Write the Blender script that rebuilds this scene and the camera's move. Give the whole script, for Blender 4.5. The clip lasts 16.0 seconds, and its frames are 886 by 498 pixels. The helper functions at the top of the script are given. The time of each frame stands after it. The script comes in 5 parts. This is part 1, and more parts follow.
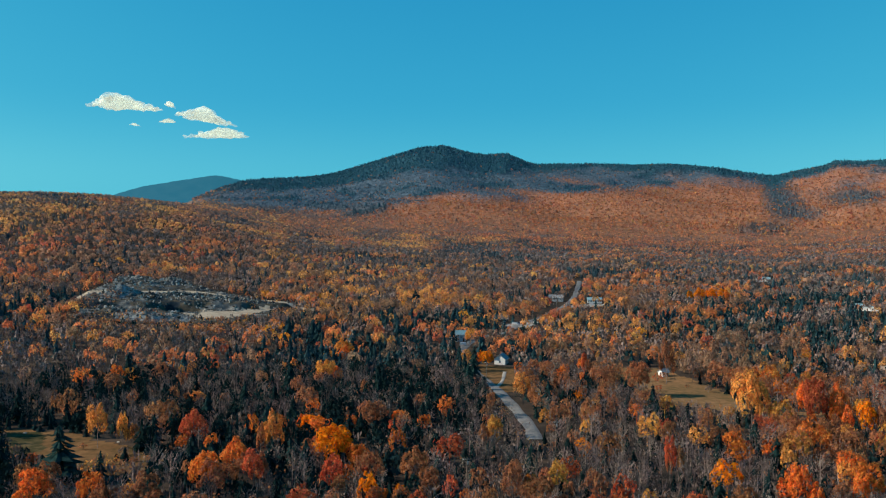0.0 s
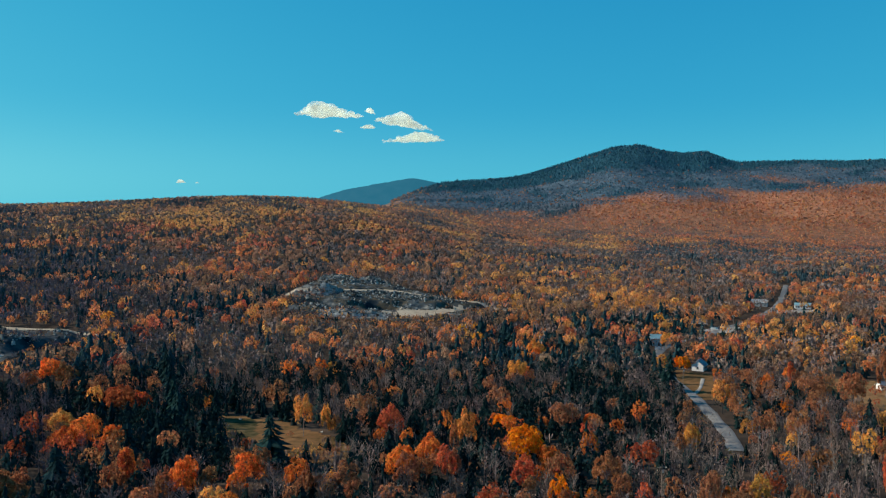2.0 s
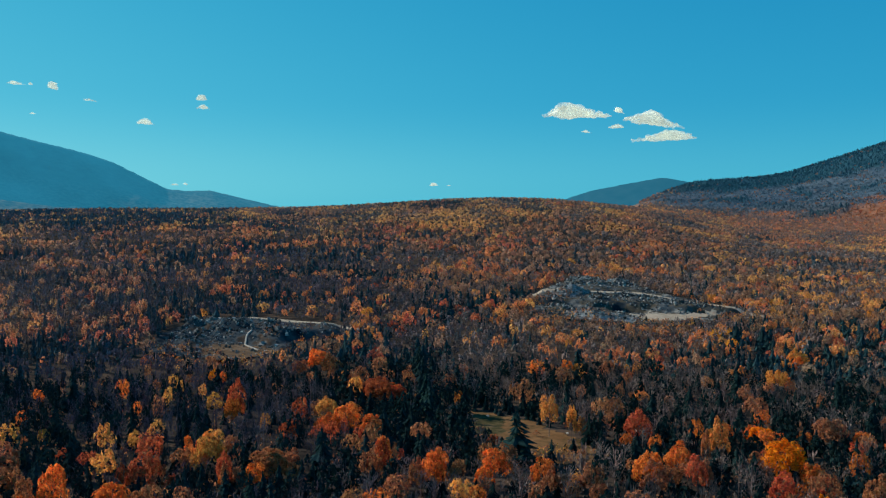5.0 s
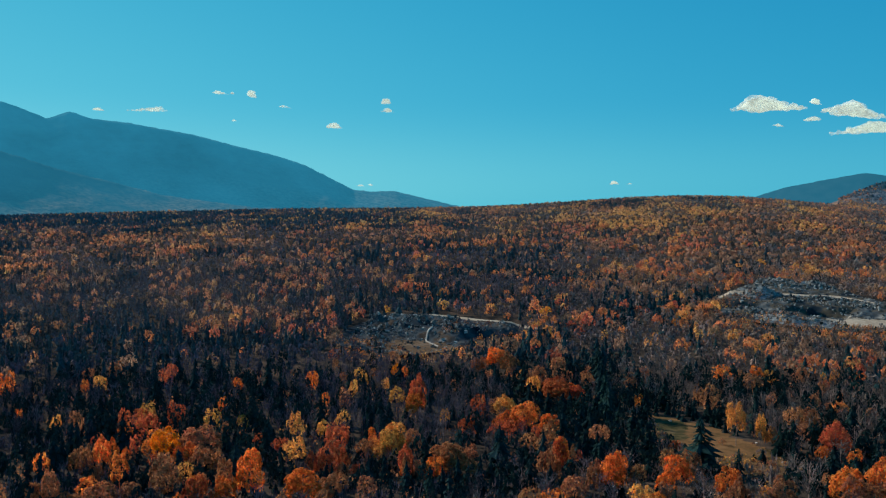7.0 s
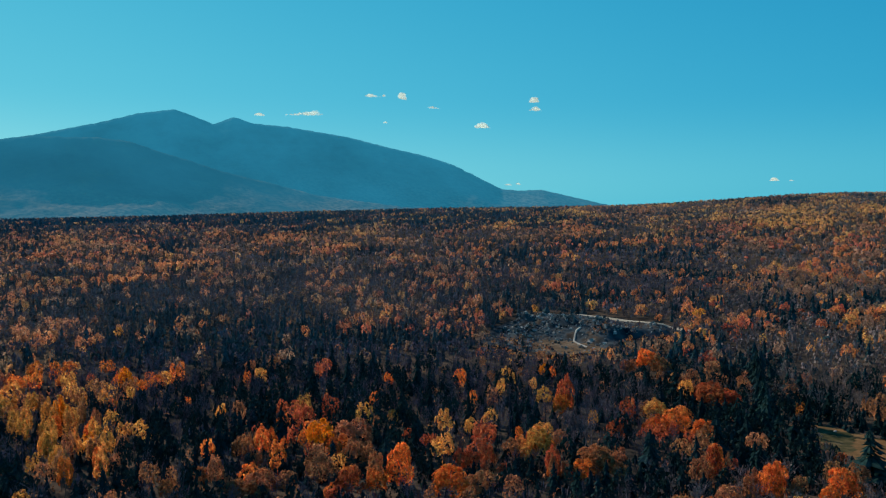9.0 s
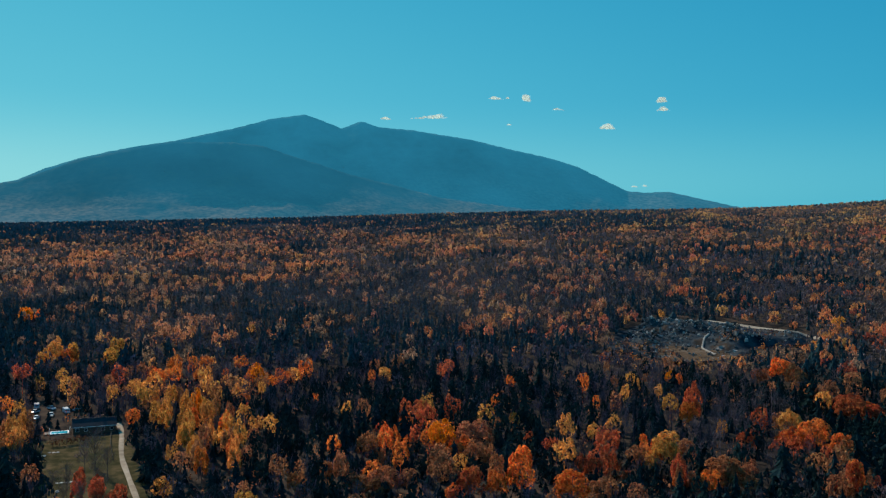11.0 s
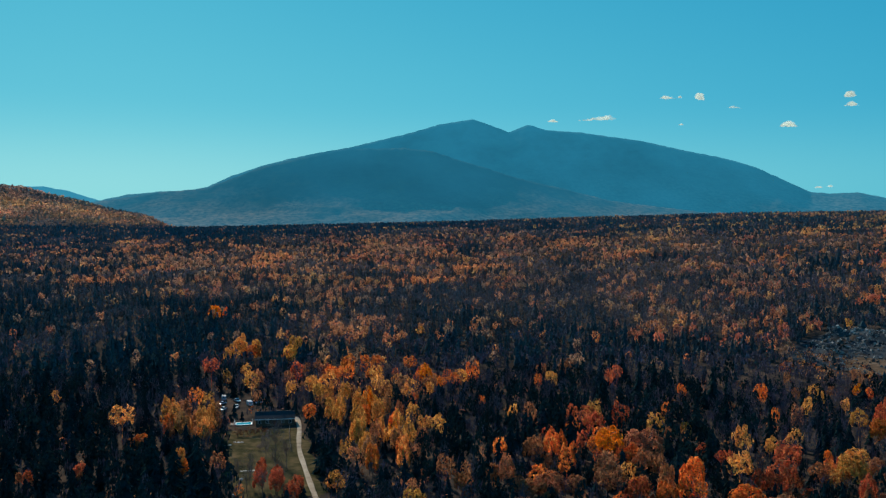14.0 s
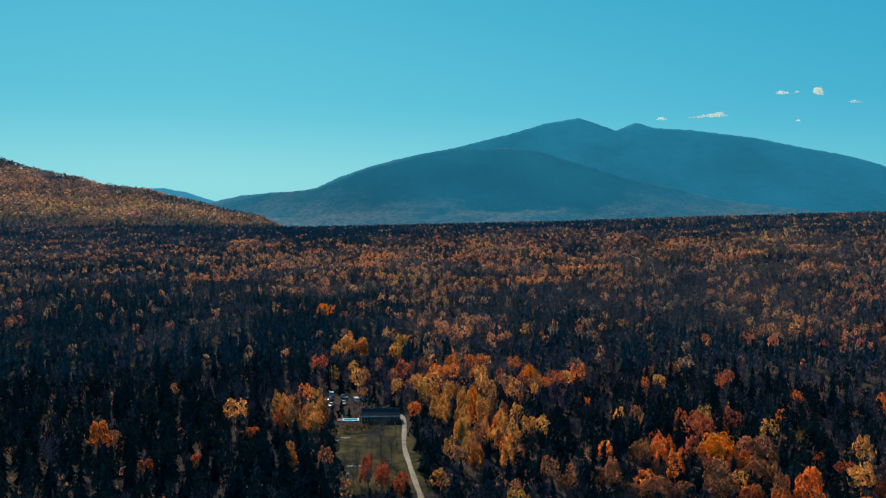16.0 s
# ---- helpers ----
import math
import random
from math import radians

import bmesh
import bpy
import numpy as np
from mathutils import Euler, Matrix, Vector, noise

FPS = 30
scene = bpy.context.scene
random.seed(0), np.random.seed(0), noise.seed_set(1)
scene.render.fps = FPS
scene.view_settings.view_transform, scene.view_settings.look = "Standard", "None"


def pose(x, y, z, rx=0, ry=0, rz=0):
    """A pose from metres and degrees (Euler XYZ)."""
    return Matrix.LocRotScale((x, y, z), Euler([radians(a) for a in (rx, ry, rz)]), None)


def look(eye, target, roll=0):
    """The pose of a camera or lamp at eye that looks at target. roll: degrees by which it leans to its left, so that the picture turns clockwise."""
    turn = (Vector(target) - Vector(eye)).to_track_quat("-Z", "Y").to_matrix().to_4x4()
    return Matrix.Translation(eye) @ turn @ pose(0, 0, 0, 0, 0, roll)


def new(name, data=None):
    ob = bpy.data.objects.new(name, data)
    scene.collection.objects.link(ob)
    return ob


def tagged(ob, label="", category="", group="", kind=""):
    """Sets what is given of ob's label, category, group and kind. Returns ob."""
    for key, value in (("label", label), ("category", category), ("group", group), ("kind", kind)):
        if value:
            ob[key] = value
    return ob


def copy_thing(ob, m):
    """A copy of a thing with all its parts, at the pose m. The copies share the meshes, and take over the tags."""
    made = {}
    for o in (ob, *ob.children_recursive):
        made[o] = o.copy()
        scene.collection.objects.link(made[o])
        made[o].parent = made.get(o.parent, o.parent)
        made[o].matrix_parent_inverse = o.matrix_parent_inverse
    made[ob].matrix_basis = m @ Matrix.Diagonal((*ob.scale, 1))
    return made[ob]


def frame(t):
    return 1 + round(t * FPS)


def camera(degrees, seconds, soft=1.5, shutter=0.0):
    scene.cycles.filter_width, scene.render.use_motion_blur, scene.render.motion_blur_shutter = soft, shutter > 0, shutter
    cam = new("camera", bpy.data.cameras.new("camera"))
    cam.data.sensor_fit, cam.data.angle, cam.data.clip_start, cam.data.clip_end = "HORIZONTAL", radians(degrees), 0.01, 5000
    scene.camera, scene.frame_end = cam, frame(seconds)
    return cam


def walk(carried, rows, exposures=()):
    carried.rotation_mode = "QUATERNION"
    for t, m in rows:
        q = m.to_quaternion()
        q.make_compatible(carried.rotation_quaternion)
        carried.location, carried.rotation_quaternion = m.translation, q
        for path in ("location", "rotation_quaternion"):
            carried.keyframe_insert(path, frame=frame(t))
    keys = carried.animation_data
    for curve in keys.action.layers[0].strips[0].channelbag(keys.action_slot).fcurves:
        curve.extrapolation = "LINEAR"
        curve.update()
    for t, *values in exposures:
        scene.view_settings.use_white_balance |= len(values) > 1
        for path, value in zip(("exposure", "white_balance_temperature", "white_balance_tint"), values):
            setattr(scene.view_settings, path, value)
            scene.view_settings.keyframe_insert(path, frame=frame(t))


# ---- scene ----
# A drone hangs still over an autumn valley and turns slowly to its left.
EYE = 75.0  # height of the camera over the ground below it
cam = camera(53.83, 16.0, soft=1.25)
PATH = [  # seconds, turn to the left, tilt, lean
    (0, 0.00, -1.45, -0.22),
    (0.5, 3.28, -1.39, -0.23),
    (1, 6.42, -1.36, -0.21),
    (1.5, 9.49, -1.39, -0.15),
    (2, 12.57, -1.42, -0.15),
    (2.5, 14.93, -1.43, -0.09),
    (3, 17.53, -1.41, -0.13),
    (3.5, 20.46, -1.40, -0.09),
    (4, 23.15, -1.40, -0.10),
    (6.5, 37.46, -1.41, -0.11),
    (7, 40.36, -1.46, -0.11),
    (7.5, 43.05, -1.50, -0.11),
    (8, 45.73, -1.53, -0.08),
    (8.5, 47.86, -1.50, -0.07),
    (9, 50.03, -1.53, -0.04),
    (11.5, 60.01, -1.36, -0.25),
    (12, 61.90, -1.33, -0.19),
    (12.5, 63.62, -1.29, -0.24),
    (13, 65.39, -1.26, -0.21),
    (13.5, 67.19, -1.27, -0.21),
    (14, 69.00, -1.23, -0.22),
    (14.5, 70.64, -1.20, -0.21),
    (15, 72.42, -1.27, -0.19),
    (15.5, 74.20, -1.26, -0.15),
    (16, 75.86, -1.26, -0.26),
]
walk(cam, [(t, pose(0, 0, EYE, 90 + tilt, lean, turn)) for t, turn, tilt, lean in PATH],
     exposures=[(0.0, 0.25, 6850, 10), (3.0, 0.17, 6620, 10), (6.5, 0.075, 6500, 10), (8.5, 0.08, 6500, 10), (11.5, -0.06, 6500, 10), (14.0, -0.02, 6500, 10), (16.0, 0.0, 6500, 10)])

# ---------------------------------------------------------------- light
SUN_AZ, SUN_EL = 92.0, 28.0  # degrees to the left of +y, and up


def heading(az):
    """The level unit vector that many degrees to the left of +y."""
    return Vector((-math.sin(radians(az)), math.cos(radians(az)), 0))


world = bpy.data.worlds.new("sky")
scene.world = world
world.use_nodes = True
wn = world.node_tree
sky = wn.nodes.new("ShaderNodeTexSky")
sky.sky_type, sky.sun_disc = "NISHITA", False
sky.sun_elevation, sky.sun_rotation = radians(SUN_EL), radians(-SUN_AZ)
sky.altitude, sky.air_density, sky.dust_density, sky.ozone_density = 1500.0, 1.0, 0.3, 1.0
# a clear, evenly teal autumn sky: its colour follows the depth of the blue
split, blend = wn.nodes.new("ShaderNodeSeparateColor"), wn.nodes.new("ShaderNodeCombineColor")
wn.links.new(sky.outputs["Color"], split.inputs["Color"])
for channel, scale, power in (("Red", 0.0085, 2.2), ("Green", 1.09, 0.78), ("Blue", 3.75, 0.36)):
    bend, gain = wn.nodes.new("ShaderNodeMath"), wn.nodes.new("ShaderNodeMath")
    bend.operation, gain.operation = "POWER", "MULTIPLY"
    bend.inputs[1].default_value, gain.inputs[1].default_value = power, scale
    wn.links.new(split.outputs["Blue"], bend.inputs[0])
    wn.links.new(bend.outputs["Value"], gain.inputs[0])
    wn.links.new(gain.outputs["Value"], blend.inputs[channel])
wn.links.new(blend.outputs["Color"], wn.nodes["Background"].inputs["Color"])
# the deep air near the horizon is paler
where, up_down, low_down, pale = (wn.nodes.new("ShaderNode" + k) for k in ("TexCoord", "SeparateXYZ", "MapRange", "MixRGB"))
wn.links.new(where.outputs["Generated"], up_down.inputs["Vector"])
wn.links.new(up_down.outputs["Z"], low_down.inputs["Value"])
low_down.interpolation_type = "SMOOTHSTEP"
low_down.inputs["From Min"].default_value, low_down.inputs["From Max"].default_value = 0.0, 0.15
low_down.inputs["To Min"].default_value, low_down.inputs["To Max"].default_value = 1.0, 0.0
wn.links.new(low_down.outputs["Result"], pale.inputs["Fac"])
pale.inputs["Color1"].default_value, pale.inputs["Color2"].default_value = (1, 1, 1, 1), (2.3, 1.3, 1.06, 1)
tinted = wn.nodes.new("ShaderNodeVectorMath")
tinted.operation = "MULTIPLY"
wn.links.new(blend.outputs["Color"], tinted.inputs[0])
wn.links.new(pale.outputs["Color"], tinted.inputs[1])
wn.links.new(tinted.outputs["Vector"], wn.nodes["Background"].inputs["Color"])
wn.nodes["Background"].inputs["Strength"].default_value = 0.08

sun_way = heading(SUN_AZ) * math.cos(radians(SUN_EL)) + Vector((0, 0, math.sin(radians(SUN_EL))))
sun = new("sun", bpy.data.lights.new("sun", "SUN"))
sun.data.energy, sun.data.angle, sun.data.color = 5.0, radians(0.5), (1.0, 0.9, 0.76)
sun.matrix_world = look(sun_way * 900, (0, 0, 0))


# ---------------------------------------------------------------- materials
def material(name, rough=0.8, spec=0.3):
    m = bpy.data.materials.new(name)
    m.use_nodes = True
    b = m.node_tree.nodes["Principled BSDF"]
    b.inputs["Roughness"].default_value = rough
    b.inputs["Specular IOR Level"].default_value = spec
    return m, m.node_tree, b


def speckled(name, colours, scale, detail=6.0, rough=0.9, bump=0.0, second=0.0, spec=0.0, metal=0.0, sharp=0.16):
    """A surface whose colour wanders between the given ones at two scales."""
    m, nt, b = material(name, rough, spec)
    b.inputs["Metallic"].default_value = metal
    geo = nt.nodes.new("ShaderNodeNewGeometry")
    n1 = nt.nodes.new("ShaderNodeTexNoise")
    n1.inputs["Scale"].default_value, n1.inputs["Detail"].default_value = scale, detail
    nt.links.new(geo.outputs["Position"], n1.inputs["Vector"])
    fac = n1.outputs["Fac"]
    if second:
        n2 = nt.nodes.new("ShaderNodeTexNoise")
        n2.inputs["Scale"].default_value, n2.inputs["Detail"].default_value = second, 3.0
        nt.links.new(geo.outputs["Position"], n2.inputs["Vector"])
        mix = nt.nodes.new("ShaderNodeMix")
        mix.inputs["Factor"].default_value = 0.45
        nt.links.new(n1.outputs["Fac"], mix.inputs["A"])
        nt.links.new(n2.outputs["Fac"], mix.inputs["B"])
        fac = mix.outputs["Result"]
    ramp = nt.nodes.new("ShaderNodeValToRGB")
    els = ramp.color_ramp.elements
    els[0].position, els[0].color = 0.5 - sharp, (*colours[0], 1)
    els[1].position, els[1].color = 0.5 + sharp, (*colours[-1], 1)
    for k, c in enumerate(colours[1:-1]):
        els.new(0.5 - sharp + 2 * sharp * (k + 1) / (len(colours) - 1)).color = (*c, 1)
    nt.links.new(fac, ramp.inputs["Fac"])
    nt.links.new(ramp.outputs["Color"], b.inputs["Base Color"])
    if bump:
        bp = nt.nodes.new("ShaderNodeBump")
        bp.inputs["Strength"].default_value, bp.inputs["Distance"].default_value = 0.8, bump
        nt.links.new(fac, bp.inputs["Height"])
        nt.links.new(bp.outputs["Normal"], b.inputs["Normal"])
    return m


def leafy(name, from_mesh, through_light=0.32, gaps=0.0, uneven=(0.55, 1.4)):
    """Leaves: the hue comes from the tree, every leaf strays a little from it, and light shines through."""
    m = bpy.data.materials.new(name)
    m.use_nodes = True
    nt = m.node_tree
    nt.nodes.clear()
    out = nt.nodes.new("ShaderNodeOutputMaterial")
    if from_mesh:
        hue = nt.nodes.new("ShaderNodeAttribute")
        hue.attribute_name = "tint"
    else:
        hue = nt.nodes.new("ShaderNodeObjectInfo")
    geo = nt.nodes.new("ShaderNodeNewGeometry")
    vary = nt.nodes.new("ShaderNodeMapRange")
    vary.inputs["To Min"].default_value, vary.inputs["To Max"].default_value = 0.84, 1.14
    nt.links.new(geo.outputs["Random Per Island"], vary.inputs["Value"])
    hsv = nt.nodes.new("ShaderNodeHueSaturation")
    turn = nt.nodes.new("ShaderNodeMapRange")
    turn.inputs["To Min"].default_value, turn.inputs["To Max"].default_value = 0.488, 0.51
    nt.links.new(geo.outputs["Random Per Island"], turn.inputs["Value"])
    nt.links.new(turn.outputs["Result"], hsv.inputs["Hue"])
    grain = nt.nodes.new("ShaderNodeTexNoise")
    grain.inputs["Scale"].default_value, grain.inputs["Detail"].default_value = 0.9, 4.0
    nt.links.new(geo.outputs["Position"], grain.inputs["Vector"])
    spread = nt.nodes.new("ShaderNodeMapRange")
    spread.inputs["From Min"].default_value, spread.inputs["From Max"].default_value = 0.3, 0.7
    spread.inputs["To Min"].default_value, spread.inputs["To Max"].default_value = uneven
    nt.links.new(grain.outputs["Fac"], spread.inputs["Value"])
    both = nt.nodes.new("ShaderNodeMath")
    both.operation = "MULTIPLY"
    nt.links.new(vary.outputs["Result"], both.inputs[0])
    nt.links.new(spread.outputs["Result"], both.inputs[1])
    nt.links.new(both.outputs["Value"], hsv.inputs["Value"])
    nt.links.new(hue.outputs["Color"], hsv.inputs["Color"])
    dif, tra, mix = (nt.nodes.new("ShaderNode" + k) for k in ("BsdfDiffuse", "BsdfTranslucent", "MixShader"))
    mix.inputs["Fac"].default_value = through_light
    nt.links.new(hsv.outputs["Color"], dif.inputs["Color"])
    nt.links.new(hsv.outputs["Color"], tra.inputs["Color"])
    nt.links.new(dif.outputs["BSDF"], mix.inputs[1])
    nt.links.new(tra.outputs["BSDF"], mix.inputs[2])
    if gaps:
        # a clump of leaves is open between them
        fine, edge, clear, holes = (nt.nodes.new("ShaderNode" + k) for k in ("TexNoise", "MapRange", "BsdfTransparent", "MixShader"))
        fine.inputs["Scale"].default_value, fine.inputs["Detail"].default_value = 1.7, 3.0
        edge.inputs["From Min"].default_value, edge.inputs["From Max"].default_value = gaps - 0.02, gaps + 0.02
        nt.links.new(geo.outputs["Position"], fine.inputs["Vector"])
        nt.links.new(fine.outputs["Fac"], edge.inputs["Value"])
        nt.links.new(edge.outputs["Result"], holes.inputs["Fac"])
        nt.links.new(clear.outputs["BSDF"], holes.inputs[1])
        nt.links.new(mix.outputs["Shader"], holes.inputs[2])
        mix = holes
    nt.links.new(mix.outputs["Shader"], out.inputs["Surface"])
    return m


LEAF_STUFF = leafy("leaves_of_the_woods", True, 0.52, 0.47)
LEAF_FAR = leafy("leaves_of_the_far_woods", True, 0.5, 0.0, (0.8, 1.2))
NEEDLE_FAR = leafy("needles_of_the_far_woods", True, 0.1, 0.0, (0.8, 1.2))
TWIGS_FAR = leafy("twigs_of_the_far_woods", True, 0.2, 0.0, (0.8, 1.2))
LEAF_TREE = leafy("leaves_of_a_tree", False, 0.5, 0.47)
TWIGS = leafy("twigs_of_the_woods", True, 0.06)
NEEDLE_STUFF = leafy("needles_of_the_woods", True, 0.1)
TWIGS_TREE = leafy("twigs_of_a_tree", False, 0.06)
NEEDLE_TREE = leafy("needles_of_a_tree", False, 0.1)
BARK = speckled("bark", [(0.10, 0.075, 0.06), (0.22, 0.19, 0.17)], 3.0, rough=0.9)
FLOOR = speckled("forest_floor", [(0.03, 0.027, 0.024), (0.06, 0.046, 0.036), (0.115, 0.078, 0.055)], 0.15, second=0.012)


def far_canopy(m, near, far):
    """Beyond the plateau the floor gives way to the close canopy of distant woods, in their haze-tinted mean hue."""
    nt = m.node_tree
    b = nt.nodes["Principled BSDF"]
    old = b.inputs["Base Color"].links[0].from_socket
    geo, ln, mr = (nt.nodes.new("ShaderNode" + k) for k in ("NewGeometry", "VectorMath", "MapRange"))
    ln.operation = "LENGTH"
    nt.links.new(geo.outputs["Position"], ln.inputs[0])
    mr.inputs["From Min"].default_value, mr.inputs["From Max"].default_value = near, far
    nt.links.new(ln.outputs["Value"], mr.inputs["Value"])
    nz = nt.nodes.new("ShaderNodeTexNoise")
    nz.inputs["Scale"].default_value, nz.inputs["Detail"].default_value = 0.06, 8.0
    nt.links.new(geo.outputs["Position"], nz.inputs["Vector"])
    val = nt.nodes.new("ShaderNodeMapRange")
    val.inputs["From Min"].default_value, val.inputs["From Max"].default_value = 0.3, 0.7
    val.inputs["To Min"].default_value, val.inputs["To Max"].default_value = 0.35, 0.9
    nt.links.new(nz.outputs["Fac"], val.inputs["Value"])
    hue = nt.nodes.new("ShaderNodeAttribute")
    hue.attribute_name = "tint"
    scaled = nt.nodes.new("ShaderNodeVectorMath")
    scaled.operation = "SCALE"
    nt.links.new(hue.outputs["Color"], scaled.inputs[0])
    nt.links.new(val.outputs["Result"], scaled.inputs["Scale"])
    mix = nt.nodes.new("ShaderNodeMix")
    mix.data_type = "RGBA"
    nt.links.new(mr.outputs["Result"], mix.inputs["Factor"])
    nt.links.new(old, mix.inputs["A"])
    nt.links.new(scaled.outputs["Vector"], mix.inputs["B"])
    nt.links.new(mix.outputs["Result"], b.inputs["Base Color"])


far_canopy(FLOOR, 1300, 2700)
# darker than GRASS_PALE: tree shade over the clearing is put into the colour
GRASS = speckled("dark_dry_grass", [(0.085, 0.058, 0.027), (0.16, 0.088, 0.04), (0.23, 0.122, 0.056)], 0.35, second=0.045, bump=0.3)
GRASS_PALE = speckled("pale_dry_grass", [(0.10, 0.08, 0.035), (0.2, 0.115, 0.055), (0.29, 0.155, 0.075)], 0.35, second=0.03, bump=0.3)
LAWN = speckled("patchy_lawn", [(0.026, 0.03, 0.014), (0.075, 0.062, 0.03), (0.155, 0.105, 0.054)], 0.3, second=0.1, bump=0.3)
# bluish base colours of the far slopes carry part of their haze
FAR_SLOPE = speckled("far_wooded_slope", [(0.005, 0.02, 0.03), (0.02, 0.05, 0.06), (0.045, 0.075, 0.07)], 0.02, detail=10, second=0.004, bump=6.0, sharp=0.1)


def painted_glow(m, colour, strength, low=0.0, high=0.0):
    """Haze on far slopes, and cloud brightness, painted as emission; stronger higher up where graded."""
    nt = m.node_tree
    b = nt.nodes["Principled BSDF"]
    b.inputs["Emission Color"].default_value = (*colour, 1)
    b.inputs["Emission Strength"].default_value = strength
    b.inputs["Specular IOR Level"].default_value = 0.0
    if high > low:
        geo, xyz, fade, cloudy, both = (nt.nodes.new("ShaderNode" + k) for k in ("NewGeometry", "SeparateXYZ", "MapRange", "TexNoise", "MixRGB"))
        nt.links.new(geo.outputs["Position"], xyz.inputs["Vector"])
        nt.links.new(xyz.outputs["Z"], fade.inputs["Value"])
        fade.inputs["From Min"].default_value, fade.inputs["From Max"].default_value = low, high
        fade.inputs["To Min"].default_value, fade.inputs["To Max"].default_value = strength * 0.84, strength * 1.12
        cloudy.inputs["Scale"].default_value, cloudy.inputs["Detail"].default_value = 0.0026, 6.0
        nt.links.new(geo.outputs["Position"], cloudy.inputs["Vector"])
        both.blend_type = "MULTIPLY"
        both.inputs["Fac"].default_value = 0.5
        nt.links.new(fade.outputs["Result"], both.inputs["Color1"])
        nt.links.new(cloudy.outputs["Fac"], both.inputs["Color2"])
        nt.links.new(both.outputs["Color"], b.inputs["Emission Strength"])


def zoned(m, colours, low, high, scale):
    """Leafy woods on the lower slopes give way to evergreens, in drifts, between two heights."""
    nt = m.node_tree
    b = nt.nodes["Principled BSDF"]
    old = b.inputs["Base Color"].links[0].from_socket
    geo, xyz, drift, fine, shift, fade, ramp = (nt.nodes.new("ShaderNode" + k) for k in ("NewGeometry", "SeparateXYZ", "TexNoise", "TexNoise", "Math", "MapRange", "ValToRGB"))
    drift.inputs["Scale"].default_value, drift.inputs["Detail"].default_value = scale, 7.0
    fine.inputs["Scale"].default_value, fine.inputs["Detail"].default_value = 0.05, 5.0
    for n in (drift, fine):
        nt.links.new(geo.outputs["Position"], n.inputs["Vector"])
    nt.links.new(geo.outputs["Position"], xyz.inputs["Vector"])
    shift.operation = "MULTIPLY_ADD"
    shift.inputs[1].default_value = (high - low) * 2.2
    nt.links.new(drift.outputs["Fac"], shift.inputs[0])
    nt.links.new(xyz.outputs["Z"], shift.inputs[2])
    fade.inputs["From Min"].default_value, fade.inputs["From Max"].default_value = low + (high - low) * 1.1, high + (high - low) * 1.1
    fade.inputs["To Min"].default_value, fade.inputs["To Max"].default_value = 1.0, 0.0
    nt.links.new(shift.outputs["Value"], fade.inputs["Value"])
    els = ramp.color_ramp.elements
    els[0].position, els[0].color = 0.38, (*colours[0], 1)
    els[1].position, els[1].color = 0.62, (*colours[1], 1)
    nt.links.new(fine.outputs["Fac"], ramp.inputs["Fac"])
    mix = nt.nodes.new("ShaderNodeMix")
    mix.data_type = "RGBA"
    nt.links.new(fade.outputs["Result"], mix.inputs["Factor"])
    nt.links.new(old, mix.inputs["A"])
    nt.links.new(ramp.outputs["Color"], mix.inputs["B"])
    nt.links.new(mix.outputs["Result"], b.inputs["Base Color"])


# the rest of the haze on these slopes is painted as emission
painted_glow(FAR_SLOPE, (0.05, 0.5, 0.80), 0.41, 120, 620)
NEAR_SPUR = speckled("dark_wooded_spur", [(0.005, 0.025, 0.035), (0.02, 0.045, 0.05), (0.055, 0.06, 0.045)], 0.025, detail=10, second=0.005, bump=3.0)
PALE_SLOPE = speckled("pale_hazed_slope", [(0.02, 0.05, 0.06), (0.05, 0.08, 0.09)], 0.01, detail=8, second=0.004, bump=3.0)
painted_glow(PALE_SLOPE, (0.07, 0.5, 0.76), 0.48)
BLUE_SLOPE = speckled("blue_hazed_slope", [(0.008, 0.02, 0.03), (0.02, 0.035, 0.042)], 0.02, detail=10, second=0.005, bump=3.0)
painted_glow(BLUE_SLOPE, (0.06, 0.49, 0.77), 0.24)
painted_glow(NEAR_SPUR, (0.05, 0.47, 0.76), 0.33, 100, 440)
zoned(NEAR_SPUR, [(0.06, 0.06, 0.055), (0.2, 0.14, 0.095)], 85, 250, 0.006)
zoned(FAR_SLOPE, [(0.03, 0.05, 0.055), (0.1, 0.1, 0.085)], 150, 420, 0.004)
CLOUD = speckled("cloud_white", [(0.5, 0.52, 0.47), (0.64, 0.65, 0.58)], 0.01, rough=1.0, spec=0.0)
# emission stands in for sunlight scattered through the backlit clouds
painted_glow(CLOUD, (0.86, 0.98, 0.84), 0.42)
fray, thin = CLOUD.node_tree.nodes.new("ShaderNodeTexNoise"), CLOUD.node_tree.nodes.new("ShaderNodeMapRange")
fray.inputs["Scale"].default_value, fray.inputs["Detail"].default_value = 0.016, 4.0
CLOUD.node_tree.links.new(CLOUD.node_tree.nodes.new("ShaderNodeNewGeometry").outputs["Position"], fray.inputs["Vector"])
CLOUD.node_tree.links.new(fray.outputs["Fac"], thin.inputs["Value"])
thin.inputs["From Min"].default_value, thin.inputs["From Max"].default_value = 0.36, 0.66
thin.inputs["To Min"].default_value, thin.inputs["To Max"].default_value = 0.14, 0.58
CLOUD.node_tree.links.new(thin.outputs["Result"], CLOUD.node_tree.nodes["Principled BSDF"].inputs["Alpha"])


